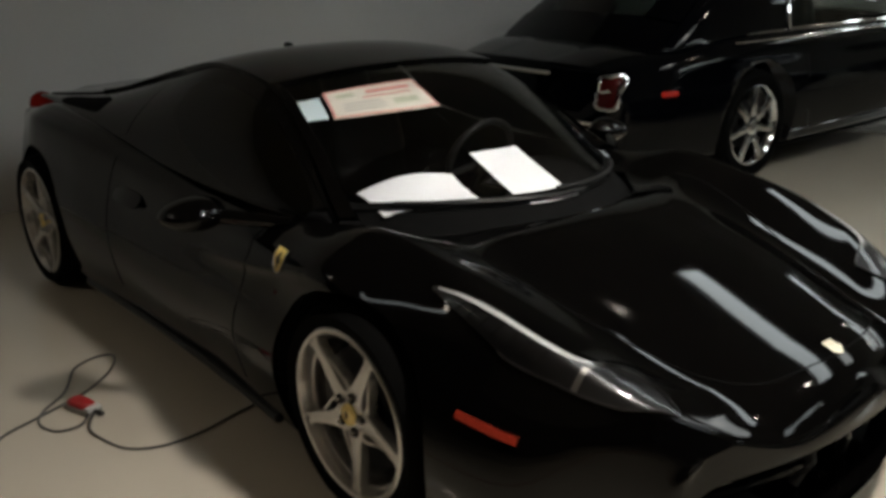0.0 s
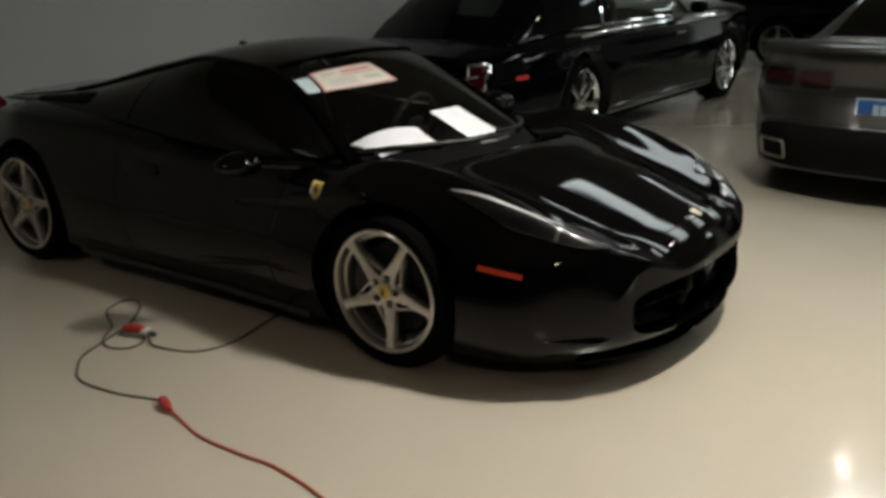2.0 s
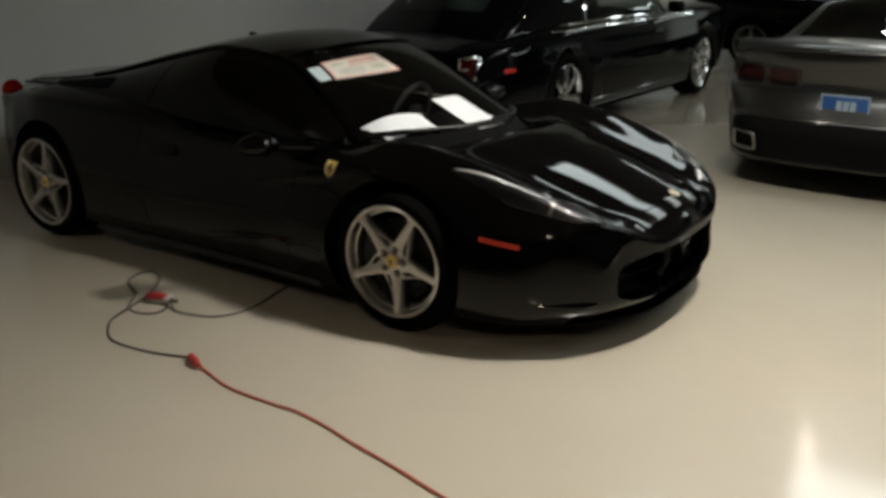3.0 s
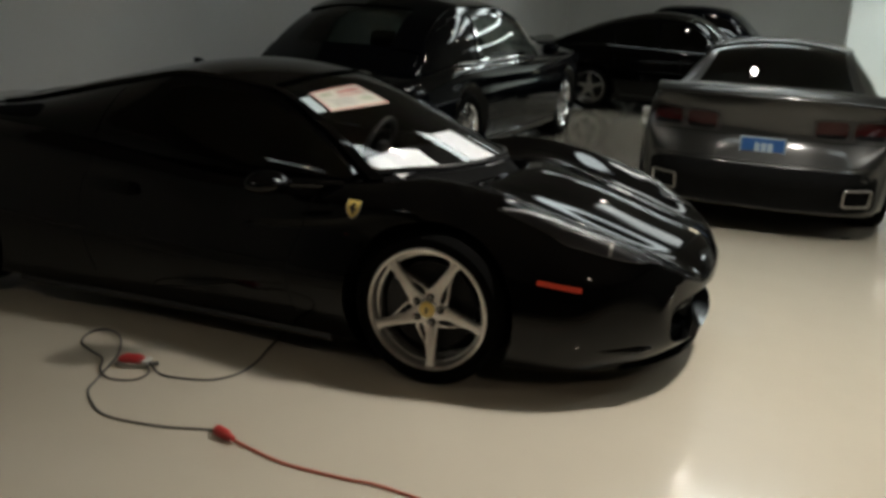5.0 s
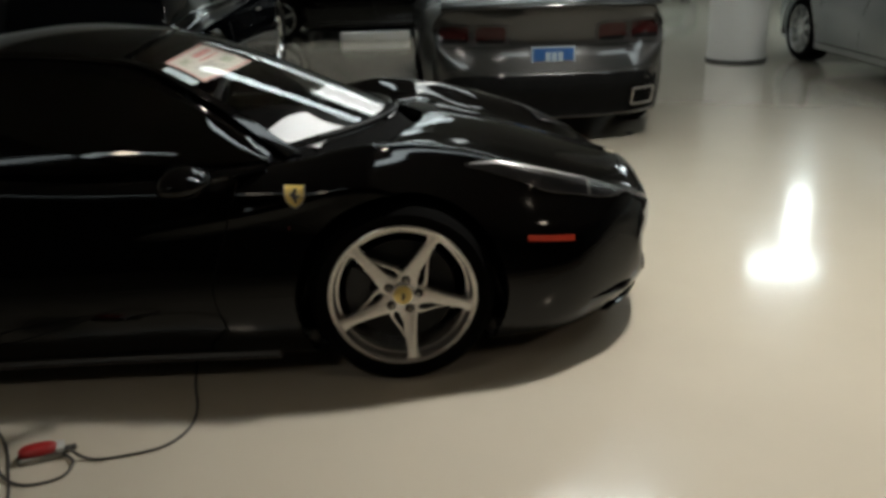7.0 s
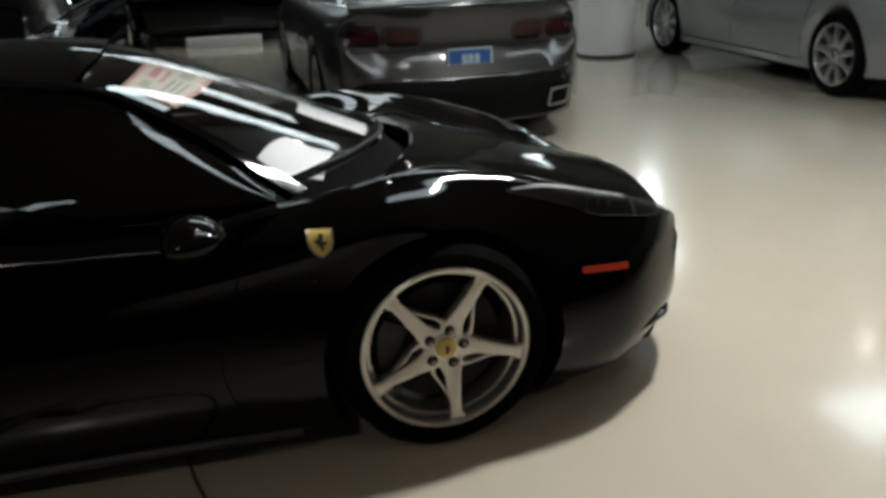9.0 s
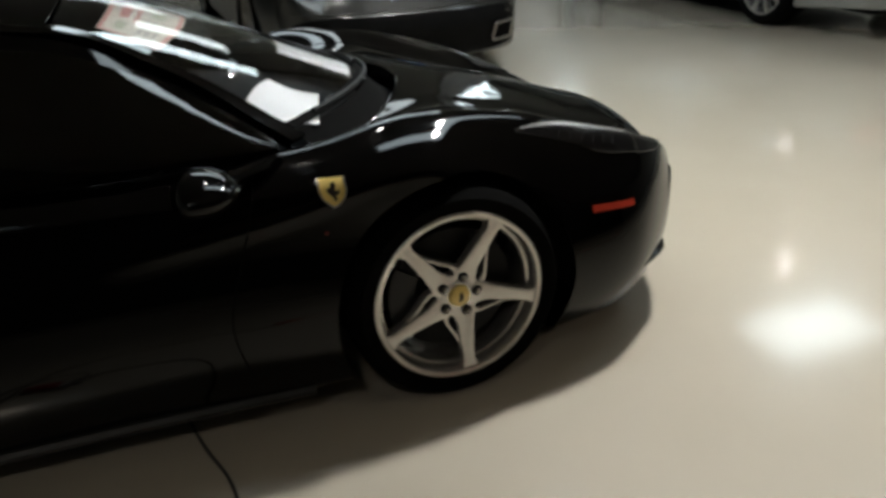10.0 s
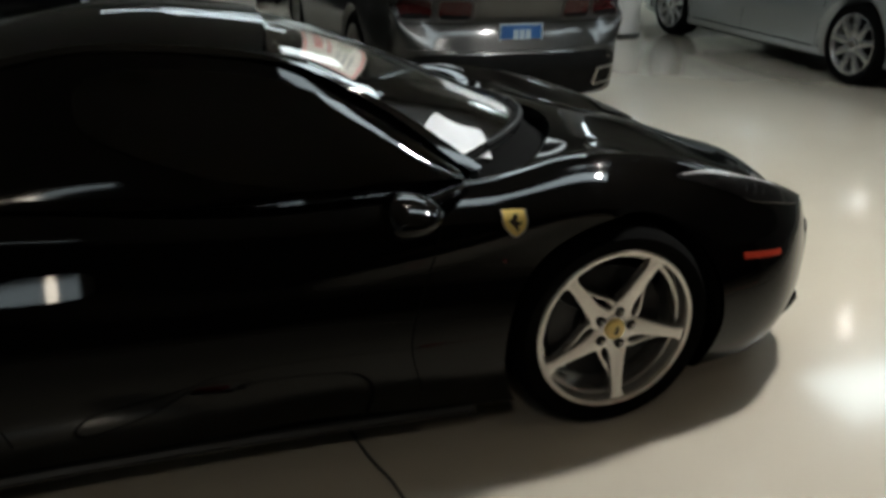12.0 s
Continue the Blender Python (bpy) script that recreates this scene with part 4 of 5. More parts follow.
# shut lines
for sg in (-1, 1):
    skin_line("bonnet_gap", [(0.0, sg * 0.60, 1.5), (0.3, sg * 0.56, 1.5), (0.6, sg * 0.47, 1.5), (0.80, sg * 0.40, 1.5), (0.92, sg * 0.30, 1.5), (0.965, sg * 0.12, 1.5), (0.975, 0, 1.5)], (0, 0, -1), 0.0022, "liner", sport)
    skin_line("door_gap", [(-0.55, sg * 1.5, 0.76), (-0.60, sg * 1.5, 0.60), (-0.66, sg * 1.5, 0.40), (-0.62, sg * 1.5, 0.22)], (0, -sg, 0), 0.0024, "liner", sport)
    skin_line("door_gap", [(-1.75, sg * 1.5, 0.80), (-1.80, sg * 1.5, 0.55), (-1.72, sg * 1.5, 0.24)], (0, -sg, 0), 0.0024, "liner", sport)
    rep = lathe_bm([(0.0005, -0.003), (0.006, -0.002), (0.008, 0.002)], 14)
    rep.transform(Matrix.Translation(onto((-0.38, sg * 1.5, 0.609), (0, -sg, 0), 0.001)) @ pose(0, 0, 0, 0, 0, 0 if sg < 0 else 180))
    part("side_repeater", rep, "dark_red_lens", sport, "tiny dark red repeater lamp")
    # mirror on its stalk
    bm = bmesh.new()
    bmesh.ops.create_uvsphere(bm, u_segments=28, v_segments=16, radius=1)
    for v in bm.verts:
        v.co = Vector((v.co.x * (0.110 if v.co.x > 0 else 0.055), v.co.y * 0.110, v.co.z * 0.056 * (1 - 0.15 * v.co.y * sg)))
    bm.transform(pose(-0.715, sg * 1.035, 0.812, 0, 0, sg * 12))
    part("mirror", bm, "black_paint", sport)
    part("mirror_stalk", tube_bm(spline([(-0.47, sg * 0.80, 0.785), (-0.55, sg * 0.88, 0.795), (-0.64, sg * 0.97, 0.805)], 6), 0.024, 10), "black_paint", sport)
    # door handle: a small tilted paddle in the flank
    flap = rounded_sheet(lambda a, b: np.stack([a, np.zeros_like(a), b], -1), -0.13, 0.13, -0.036, 0.036, 18, 10, 4)
    grip = onto((-1.60, sg * 1.5, 0.665), (0, -sg, 0), 0.004)
    flap = np.array([[(grip.x + p[0], grip.y + sg * (0.012 - 0.50 * p[2] - 0.4 * p[0] ** 2), grip.z + 0.80 * p[2]) for p in row] for row in flap])
    part("door_handle", slab_bm(flap, 0.010), "black_paint", sport, "black painted door handle flap")
    # side sill and rear lamp
    part("sill_blade", tube_bm([(x, sg * (0.915 + 0.02 * math.sin((x + 0.45) * 1.9)), 0.125) for x in np.linspace(-0.45, -2.2, 20)], 0.018, 8), "black_plastic", sport)
    lamp = lathe_bm([(0.0005, -0.02), (0.04, -0.014), (0.062, 0.0), (0.068, 0.02)], 32)
    lamp.transform(pose(-3.40, sg * 0.66, 0.80, 0, 0, -90 + sg * 14))
    part("tail_lamp", lamp, "red_lens", sport, "round red tail lamp")
# wipers, washer cover, roof aerial
for y0, y1, s1 in ((0.06, -0.54, 0.012), (0.50, -0.04, 0.016)):
    blade = [Vector(top(0.020 + (s1 - 0.004) * k, (y0 + (y1 - y0) * k) / 0.665)) + Vector((0.010, 0, 0.010)) for k in np.linspace(0, 1, 16)]
    part("wiper", tube_bm(blade, 0.008, 6), "black_plastic", sport)
fin = prism([(-0.055, 0), (0.05, 0), (0.02, 0.012), (-0.02, 0.034), (-0.05, 0.036)], -0.012, 0.012, 0.004)
fin.transform(pose(-1.745, 0, float(top(0.63, 0)[2]) - 0.002))
part("roof_aerial", fin, "black_plastic", sport)


# papers behind the windscreen
def glass_sheet(name, mat, s0, s1, q0, q1, label, depth=0.008, skew=0.0):
    fn = lambda s, q: top(s, q + skew * (s - s0) / (s1 - s0)) - np.array([0.0022, 0, 0.0055]) * depth / 0.006
    th = thing(name, label, "paper", pose(0, 0.045, 0))
    part("sheet", slab_bm(sheet(fn, s0, s1, q0, q1, 8, 10), -0.0008), mat, th)
    return th, fn


doc, fn = glass_sheet("window_sticker", "sticker", 0.214, 0.290, -0.80, -0.14, "cream price sheet with red border stuck inside a windscreen", skew=0.05)
for a, b, c, d, mt in ((0.215, 0.219, 0, 1, "print_red"), (0.285, 0.289, 0, 1, "print_red"), (0.2195, 0.2845, 0, 0.025, "print_red"), (0.2195, 0.2845, 0.975, 1, "print_red"),
                       (0.266, 0.276, 0.40, 0.88, "print_red"), (0.256, 0.260, 0.34, 0.85, "print_red"), (0.232, 0.246, 0.60, 0.86, "print_olive"), (0.264, 0.275, 0.10, 0.28, "print_olive"),
                       (0.237, 0.240, 0.12, 0.50, "print_grey"), (0.245, 0.248, 0.12, 0.50, "print_grey"), (0.229, 0.232, 0.12, 0.50, "print_grey")):
    up = lambda s, q: top(s, -0.80 + 0.66 * q + 0.05 * (s - 0.214) / 0.076) - np.array([0.0022, 0, 0.0055])
    part("print_bar", grid_bm(sheet(up, a, b, c, d, 3, 6)), mt, doc)
glass_sheet("paper_sheet", "paper_blue", 0.218, 0.278, -0.985, -0.82, "small pale blue paper stuck inside a windscreen", skew=0.03)
pap, fn = glass_sheet("paper_sheet", "paper", 0.036, 0.118, -0.285, 0.035, "plain white paper sheet behind a windscreen")
glass_sheet("paper_strip", "paper", 0.0185, 0.0265, -0.25, 0.06, "narrow white paper strip tucked under a windscreen")
# curled white sheet lying on the dashboard
DASH_L, DASH_B, DASH_R, DASH_T = (np.array(p) for p in ((-0.522, -0.472, 0.823), (-0.287, -0.528, 0.810), (-0.194, -0.161, 0.795), (-0.358, -0.173, 0.872)))
sheet_pts = np.array([[(DASH_L * (1 - u) + DASH_B * u) * (1 - v) + (DASH_T * (1 - u) + DASH_R * u) * v + np.array([0, 0, 0.022 * math.sin(math.pi * v) + 0.008 * math.sin(4 * u + 3 * v)]) for v in np.linspace(0, 1, 24)] for u in np.linspace(0, 1, 18)])
cl = thing("curled_sheet", "white curled protective sheet lying on a dashboard", "sheet", pose(0, 0.0, 0))
part("sheet", slab_bm(sheet_pts, 0.003), "paper", cl)
# ---- the other cars ----
def simple_wheel(parent, at, R, rim_r, width, spokes, mat, wide=0.03, label="", twin=0.0):
    wh = new("wheel")
    wh.parent = parent
    wh.matrix_basis = at
    part("tyre", lathe_bm(tyre_profile(R, rim_r - 0.006, -0.004, width), 56), "rubber", wh)
    rim = lathe_bm([(rim_r - 0.004, 0.012), (rim_r, -0.006), (rim_r - 0.010, -0.008), (rim_r - 0.02, 0.006), (rim_r - 0.032, 0.05), (rim_r - 0.03, width - 0.02)], 64)
    hubs = lathe_bm([(0.0005, 0.002), (0.05, 0.004), (0.075, 0.012), (0.08, 0.05)], 40)
    tmp = bpy.data.meshes.new("tmp")
    hubs.to_mesh(tmp)
    hubs.free()
    rim.from_mesh(tmp)
    bpy.data.meshes.remove(tmp)
    for k in range(spokes):
        for da in ((-twin, twin) if twin else (0,)):
            r = rim_r - 0.014
            prism(turn2([(0.05, -wide), (0.14, -wide * 0.75), (r, -wide * 0.7), (r, wide * 0.7), (0.14, wide * 0.75), (0.05, wide)], 90 + 360 * k / spokes + da), lambda x, z: 0.012 - 0.012 * math.hypot(x, z) / rim_r, 0.04, 0.005, rim)
    bmesh.ops.recalc_face_normals(rim, faces=rim.faces)
    part("rim", rim, mat, wh, label, angle=30)
    part("hub_cap", lathe_bm([(0.0005, -0.006), (0.028, -0.004), (0.034, 0.004)], 28), "steel", wh)
    part("brake_disc", lathe_bm([(0.09, 0.07), (0.17, 0.07), (0.17, 0.09)], 40), "disc", wh)
    return wh


def wheels(parent, axles, half, R, rim_r, width, spokes, mat, wide, label, twin=0.0):
    w = simple_wheel(parent, pose(axles[0], -half, R), R, rim_r, width, spokes, mat, wide, label, twin)
    for ax, sg in ((axles[0], 1), (axles[1], -1), (axles[1], 1)):
        copy_thing(w, pose(ax, sg * half, R, 0, 0, 180 if sg > 0 else 0))
    for ax in axles:
        for sg in (-1, 1):
            part("wheel_arch_liner", liner_bm(ax, R, R + 0.055, 0.56 * sg, (half + 0.02) * sg), "liner", parent)


def greenhouse(parent, cb, ws, rear, doors, paint, side_glass, rear_glass, trim_mat=None, side_q=(0.14, 0.93), rq=0.90):
    """Roof, screens, pillars and side windows of a saloon or coupe."""
    top, side = cabin(cb)
    part("windscreen", slab_bm(sheet(top, ws[0], ws[1], -0.93, 0.93, 20, 24), -0.005), "windscreen", parent).visible_shadow = False
    part("roof", slab_bm(sheet(top, ws[1], rear[0], -1, 1, 24, 30), -0.02), paint, parent)
    part("rear_window", slab_bm(sheet(top, rear[0], rear[1], -rq, rq, 20, 24), -0.005), rear_glass, parent, "dark sloping rear window")
    if rear[1] < 1:
        part("rear_scuttle", slab_bm(sheet(top, rear[1], 1, -1, 1, 8, 24), -0.01), paint, parent)
    for sg in (-1, 1):
        for a, b, q in ((ws[0], ws[1], 0.93), (rear[0], rear[1], rq)):
            part("pillar", slab_bm(sheet(lambda s, v, g=sg: top(s, g * (q + (1 - q) * v)), a, b, 0, 1, 16, 4), 0.02 * sg), paint, parent)
        sd = lambda s, v, g=sg: side(s, v, g)
        part("cantrail", slab_bm(sheet(sd, 0, 1, 0, side_q[0] - 0.005, 50, 4), 0.012), paint, parent)
        part("belt_strip", slab_bm(sheet(sd, 0, 1, side_q[1] + 0.005, 1, 50, 4), 0.012), trim_mat or paint, parent)
        last = 0.0
        for a, b in doors:
            part("side_window", slab_bm(rounded_sheet(sd, a, b, side_q[0], side_q[1], 24, 12, 8), 0.004), side_glass, parent)
            if trim_mat:
                loop = [sd(s, side_q[0]) for s in np.linspace(a, b, 18)] + [sd(b, v) for v in np.linspace(side_q[0], side_q[1], 8)] + [sd(s, side_q[1]) for s in np.linspace(b, a, 18)] + [sd(a, v) for v in np.linspace(side_q[1], side_q[0], 8)]
                part("window_trim", tube_bm([Vector(p) + Vector((0, 0.008 * sg, 0)) for p in loop], 0.010, 6), trim_mat, parent, "bright chrome window surround")
            part("window_post", slab_bm(sheet(sd, last, a + 0.004, side_q[0], side_q[1], 6, 8), 0.010), paint, parent)
            last = b - 0.004
        part("window_post", slab_bm(sheet(sd, last, 1, side_q[0], side_q[1], 12, 8), 0.010), paint, parent)
    return top, side


def cast(bvh, p, way, off=0.004):
    for nudge in (0.0, 0.0007, -0.0011, 0.004):
        hit, n, _, _ = bvh.ray_cast(Vector(p) + Vector((nudge * (way[0] == 0), nudge * (way[1] == 0), nudge)), Vector(way))
        if hit is not None:
            break
    if hit is None:
        hit, n, _, _ = bvh.find_nearest(Vector(p))
    if n.dot(Vector(way)) > 0:
        n = -n
    return hit + n * off


def patch(bvh, y0, y1, z0, z1, way, off=0.005, n=14, m=10, x=0.0, e=0.0):
    """A patch cast onto a body: from behind or before (way along x; y and z span it) or from a side (x and z span it)."""
    P = np.zeros((n, m, 3))
    for i, a in enumerate(np.linspace(-1, 1, n)):
        for j, b in enumerate(np.linspace(-1, 1, m)):
            k = max(abs(a), abs(b)) / max(1e-9, (abs(a) ** e + abs(b) ** e) ** (1 / e)) if e else 1.0
            u, v = (y0 + y1) / 2 + a * k * (y1 - y0) / 2, (z0 + z1) / 2 + b * k * (z1 - z0) / 2
            P[i, j] = cast(bvh, (x, u, v) if way[0] else (u, x, v), way, off)
    return P


def shade_pan(th, wb, half, rear):
    """Unseen dark slabs between and behind the axles, added to stop light passing beneath."""
    part("shade_pan", box_bm(-wb + 0.42, -half + 0.16, 0.14, -0.42, half - 0.16, 0.24, 0.03), "liner", th)
    part("rear_shade_pan", box_bm(-wb - rear + 0.22, -half + 0.30, 0.20, -wb - 0.42, half - 0.30, 0.34, 0.03), "liner", th)


# big black two-door grand tourer
GRAND = dict(
    nose=0.86, tail=-4.80, rings=130, half=57, cap_rows=18, bow_p=2.6,
    bow=curve((-4.80, -0.26), (-4.2, -0.12), (-3.6, 0), (0.2, 0), (0.86, 0.16)),
    w=curve((-4.80, 0.86), (-4.3, 0.95), (-3.3, 0.985), (-1.5, 0.985), (0, 0.985), (0.6, 0.955), (0.86, 0.92)),
    zb=curve((-4.80, 0.32), (-3.3, 0.22), (0, 0.22), (0.86, 0.26)),
    zm=curve((-4.80, 0.60), (-3.3, 0.62), (0, 0.62), (0.86, 0.55)),
    zs=curve((-4.80, 0.84), (-4.3, 0.92), (-3.3, 0.965), (-1.5, 0.96), (0, 0.99), (0.86, 0.96)),
    ws=curve((-4.80, 0.78), (-4.3, 0.87), (-3.3, 0.93), (0, 0.92), (0.86, 0.86)),
    yc=curve((-4.80, 0.62), (-4.3, 0.72), (-3.3, 0.82), (-1.5, 0.84), (0, 0.80), (0.86, 0.74)),
    zcr=curve((-4.80, 0.88), (-4.3, 0.96), (-3.3, 1.02), (-1.5, 1.01), (0, 1.045), (0.86, 1.02)),
    yv=curve((-4.80, 0.35), (-3.3, 0.5), (0.86, 0.45)),
    zv=curve((-4.80, 0.90), (-4.3, 0.985), (-3.9, 1.03), (-3.5, 0.9), (-1.2, 0.8), (-0.75, 1.03), (0, 1.07), (0.86, 1.05)),
    zc=curve((-4.80, 0.905), (-4.3, 0.99), (-3.9, 1.04), (-3.5, 0.9), (-1.2, 0.8), (-0.75, 1.05), (0, 1.09), (0.86, 1.07)),
    nose_bulge=lambda f: 0.0, tail_bulge=lambda f: -0.05 * math.exp(-((f - 0.3) / 0.15) ** 2),
    axles=(0.0, -3.32), arch_z=0.395, arch_r=0.45, scallop=0.025)
grand = thing("grand_coupe", "long glossy black luxury coupe with chrome window frames and bright wheels", "car", pose(-2.235, 6.95, 0, 0, 0, 88))
bm = car_shell(GRAND)
G_BVH = BVHTree.FromBMesh(bm)
part("body", bm, "navy_paint", grand, angle=None)
greenhouse(grand, dict(
    centre=((0, -0.68, 1.08), (0.22, -1.38, 1.48), (0.4, -2.0, 1.59), (0.62, -3.05, 1.58), (0.75, -3.52, 1.47), (0.95, -4.18, 1.075), (1, -4.34, 0.96)),
    rail=((0, -0.86, 0.75, 1.06), (0.22, -1.46, 0.66, 1.42), (0.4, -2.05, 0.64, 1.505), (0.62, -3.02, 0.64, 1.505), (0.75, -3.47, 0.66, 1.40), (0.95, -4.10, 0.735, 1.035), (1, -4.24, 0.74, 0.93)),
    belt=((0, -0.84, 0.84, 1.0), (0.22, -1.46, 0.87, 1.0), (0.4, -2.12, 0.87, 1.0), (0.62, -3.17, 0.86, 1.0), (0.75, -3.54, 0.85, 0.98), (0.95, -4.06, 0.80, 0.94), (1, -4.18, 0.78, 0.90)),
    side_bulge=0.02, crown=2.6), (0.02, 0.22), (0.74, 0.91), ((0.06, 0.555),), "navy_paint", "door_glass", "rear_glass", "chrome", rq=0.64)
shade_pan(grand, 3.32, 0.985, 1.48)
wheels(grand, GRAND["axles"], 0.93, 0.395, 0.285, 0.25, 7, "chrome", 0.034, "polished seven-spoke wheel")
for sg in (-1, 1):
    part("tail_lamp", slab_bm(patch(G_BVH, sg * 0.70, sg * 0.815, 0.655, 0.835, (1, 0, 0), 0.012, x=-6, e=5), 0.02), "dark_red_lens", grand, "upright red tail lamp")
    loop = [cast(G_BVH, (-6, sg * (0.757 + 0.066 * math.copysign(abs(math.cos(a)) ** 0.5, math.cos(a))), 0.745 + 0.098 * math.copysign(abs(math.sin(a)) ** 0.5, math.sin(a))), (1, 0, 0), 0.014) for a in np.linspace(0, 2 * math.pi, 41)]
    part("lamp_surround", tube_bm(loop, 0.013, 8), "chrome", grand, "chrome lamp surround")
    part("lamp_bar", tube_bm([cast(G_BVH, (-6, sg * y, 0.745), (1, 0, 0), 0.028) for y in np.linspace(0.715, 0.80, 6)], 0.006, 6), "chrome", grand)
    part("side_marker", slab_bm(patch(G_BVH, -4.36, -4.22, 0.70, 0.735, (0, -sg, 0), 0.005, x=sg * 2, e=5), 0.005), "red_lens", grand, "red side marker lamp")
    part("belt_chrome", tube_bm([cast(G_BVH, (x, sg * 2, 0.985), (0, -sg, 0), 0.002) for x in np.linspace(-0.4, -3.6, 30)], 0.005, 6), "chrome", grand)
    part("sill_chrome", tube_bm([cast(G_BVH, (x, sg * 2, 0.30), (0, -sg, 0), 0.002) for x in np.linspace(-0.5, -2.85, 30)], 0.007, 6), "navy_paint", grand)
    part("exhaust_tip", box_bm(-4.70, sg * 0.50 - 0.07, 0.30, -4.55, sg * 0.50 + 0.07, 0.37, 0.02), "chrome", grand)
    bm = box_bm(-0.06, -0.09, -0.06, 0.06, 0.09, 0.06, 0.04, 4)
    bm.transform(pose(-1.12, sg * 1.03, 1.10))
    part("mirror", bm, "navy_paint", grand)
    part("door_handle", tube_bm([cast(G_BVH, (x, sg * 2, 0.86), (0, -sg, 0), 0.02) for x in np.linspace(-1.30, -1.52, 8)], 0.011, 6), "chrome", grand)
    skin = [cast(G_BVH, (x, sg * 2, z), (0, -sg, 0), 0.0) for x, z in ((-2.75, 0.96), (-2.74, 0.7), (-2.70, 0.4), (-2.62, 0.28))]
    part("door_gap", tube_bm(skin, 0.004, 6), "black_plastic", grand)
part("bumper_chrome", tube_bm([cast(G_BVH, (-6, y, 0.55), (1, 0, 0), 0.002) for y in np.linspace(-0.8, 0.8, 30)], 0.012, 6), "chrome", grand)
part("boot_handle", tube_bm([cast(G_BVH, (-6, y, 0.84), (1, 0, 0), 0.01) for y in np.linspace(-0.35, 0.35, 14)], 0.012, 6), "chrome", grand)
for y in (-0.38, 0.38):
    bm = box_bm(-0.08, -0.26, 0, 0.08, 0.26, 0.62, 0.07, 3)
    bm.transform(pose(-2.1, y, 0.62, 0, -14, 0))
    part("seat_back", bm, "leather", grand)

# graphite muscle coupe seen from behind
MUSCLE = dict(
    nose=0.93, tail=-3.88, rings=130, half=57, cap_rows=26, bow_p=3.0,
    bow=curve((-3.88, -0.40), (-3.4, -0.16), (-3.0, 0), (0.2, 0), (0.93, 0.3)),
    w=curve((-3.88, 0.865), (-3.4, 0.94), (-2.85, 0.962), (-1.5, 0.94), (0, 0.955), (0.6, 0.93), (0.93, 0.85)),
    zb=curve((-3.88, 0.22), (-2.85, 0.17), (0, 0.16), (0.93, 0.18)),
    zm=curve((-3.88, 0.55), (-2.85, 0.60), (0, 0.55), (0.93, 0.45)),
    zs=curve((-3.88, 0.90), (-3.4, 0.93), (-2.85, 0.94), (-1.5, 0.90), (0, 0.90), (0.93, 0.75)),
    ws=curve((-3.88, 0.85), (-3.4, 0.89), (-2.85, 0.90), (0, 0.88), (0.93, 0.78)),
    yc=curve((-3.88, 0.70), (-3.4, 0.74), (-2.85, 0.76), (0, 0.76), (0.93, 0.66)),
    zcr=curve((-3.88, 1.035), (-3.4, 1.01), (-2.85, 1.0), (-1.5, 0.95), (0, 0.96), (0.93, 0.80)),
    yv=curve((-3.88, 0.4), (-2.85, 0.45), (0.93, 0.4)),
    zv=curve((-3.88, 1.05), (-3.4, 1.02), (-2.9, 1.0), (-2.5, 0.85), (-0.9, 0.75), (-0.5, 0.96), (0, 0.98), (0.93, 0.83)),
    zc=curve((-3.88, 1.055), (-3.4, 1.025), (-2.9, 1.0), (-2.5, 0.85), (-0.9, 0.75), (-0.5, 0.98), (0, 1.0), (0.93, 0.84)),
    nose_bulge=lambda f: 0.0,
    tail_bulge=lambda f: 0.09 * math.exp(-((f - 0.30) / 0.16) ** 2) * -1 + 0.06 * math.exp(-((f - 0.66) / 0.16) ** 2),
    axles=(0.0, -2.85), arch_z=0.36, arch_r=0.40, scallop=0.02)
muscle = thing("muscle_coupe", "graphite grey muscle coupe with red tail lamps and blue plate", "car", pose(1.222, 6.53, 0, 0, 0, 89.2))
bm = car_shell(MUSCLE)
U_BVH = BVHTree.FromBMesh(bm)
part("body", bm, "grey_paint", muscle, angle=None)
greenhouse(muscle, dict(
    centre=((0, -0.42, 0.97), (0.25, -1.15, 1.30), (0.42, -1.65, 1.375), (0.62, -2.25, 1.345), (0.95, -3.12, 1.035), (1, -3.2, 1.02)),
    rail=((0, -0.65, 0.74, 0.95), (0.25, -1.25, 0.62, 1.24), (0.42, -1.7, 0.58, 1.305), (0.62, -2.25, 0.57, 1.27), (0.95, -3.0, 0.66, 1.02), (1, -3.1, 0.68, 1.0)),
    belt=((0, -0.6, 0.82, 0.93), (0.25, -1.2, 0.84, 0.93), (0.42, -1.7, 0.84, 0.94), (0.62, -2.2, 0.82, 0.96), (0.95, -2.95, 0.76, 0.985), (1, -3.05, 0.74, 0.985)),
    side_bulge=0.02, crown=2.4), (0.02, 0.25), (0.60, 0.93), ((0.06, 0.60),), "grey_paint", "side_glass", "side_glass")
shade_pan(muscle, 2.85, 0.955, 1.03)
wheels(muscle, MUSCLE["axles"], 0.935, 0.36, 0.262, 0.25, 5, "steel", 0.045, "dark five-spoke wheel")
sp_pts = np.array([[[-3.90 + 0.26 * y * y + dx, y, z + 0.02 * (1 - (y / 0.8) ** 2)] for dx, z in ((0.26, 1.040), (0.16, 1.066), (0.08, 1.072), (0.02, 1.066), (-0.02, 1.050), (-0.045, 1.025), (-0.05, 1.010), (-0.03, 0.998), (0.06, 0.99))] for y in np.linspace(-0.80, 0.80, 40)])
part("spoiler", grid_bm(sp_pts), "grey_paint", muscle, "ducktail spoiler lip")
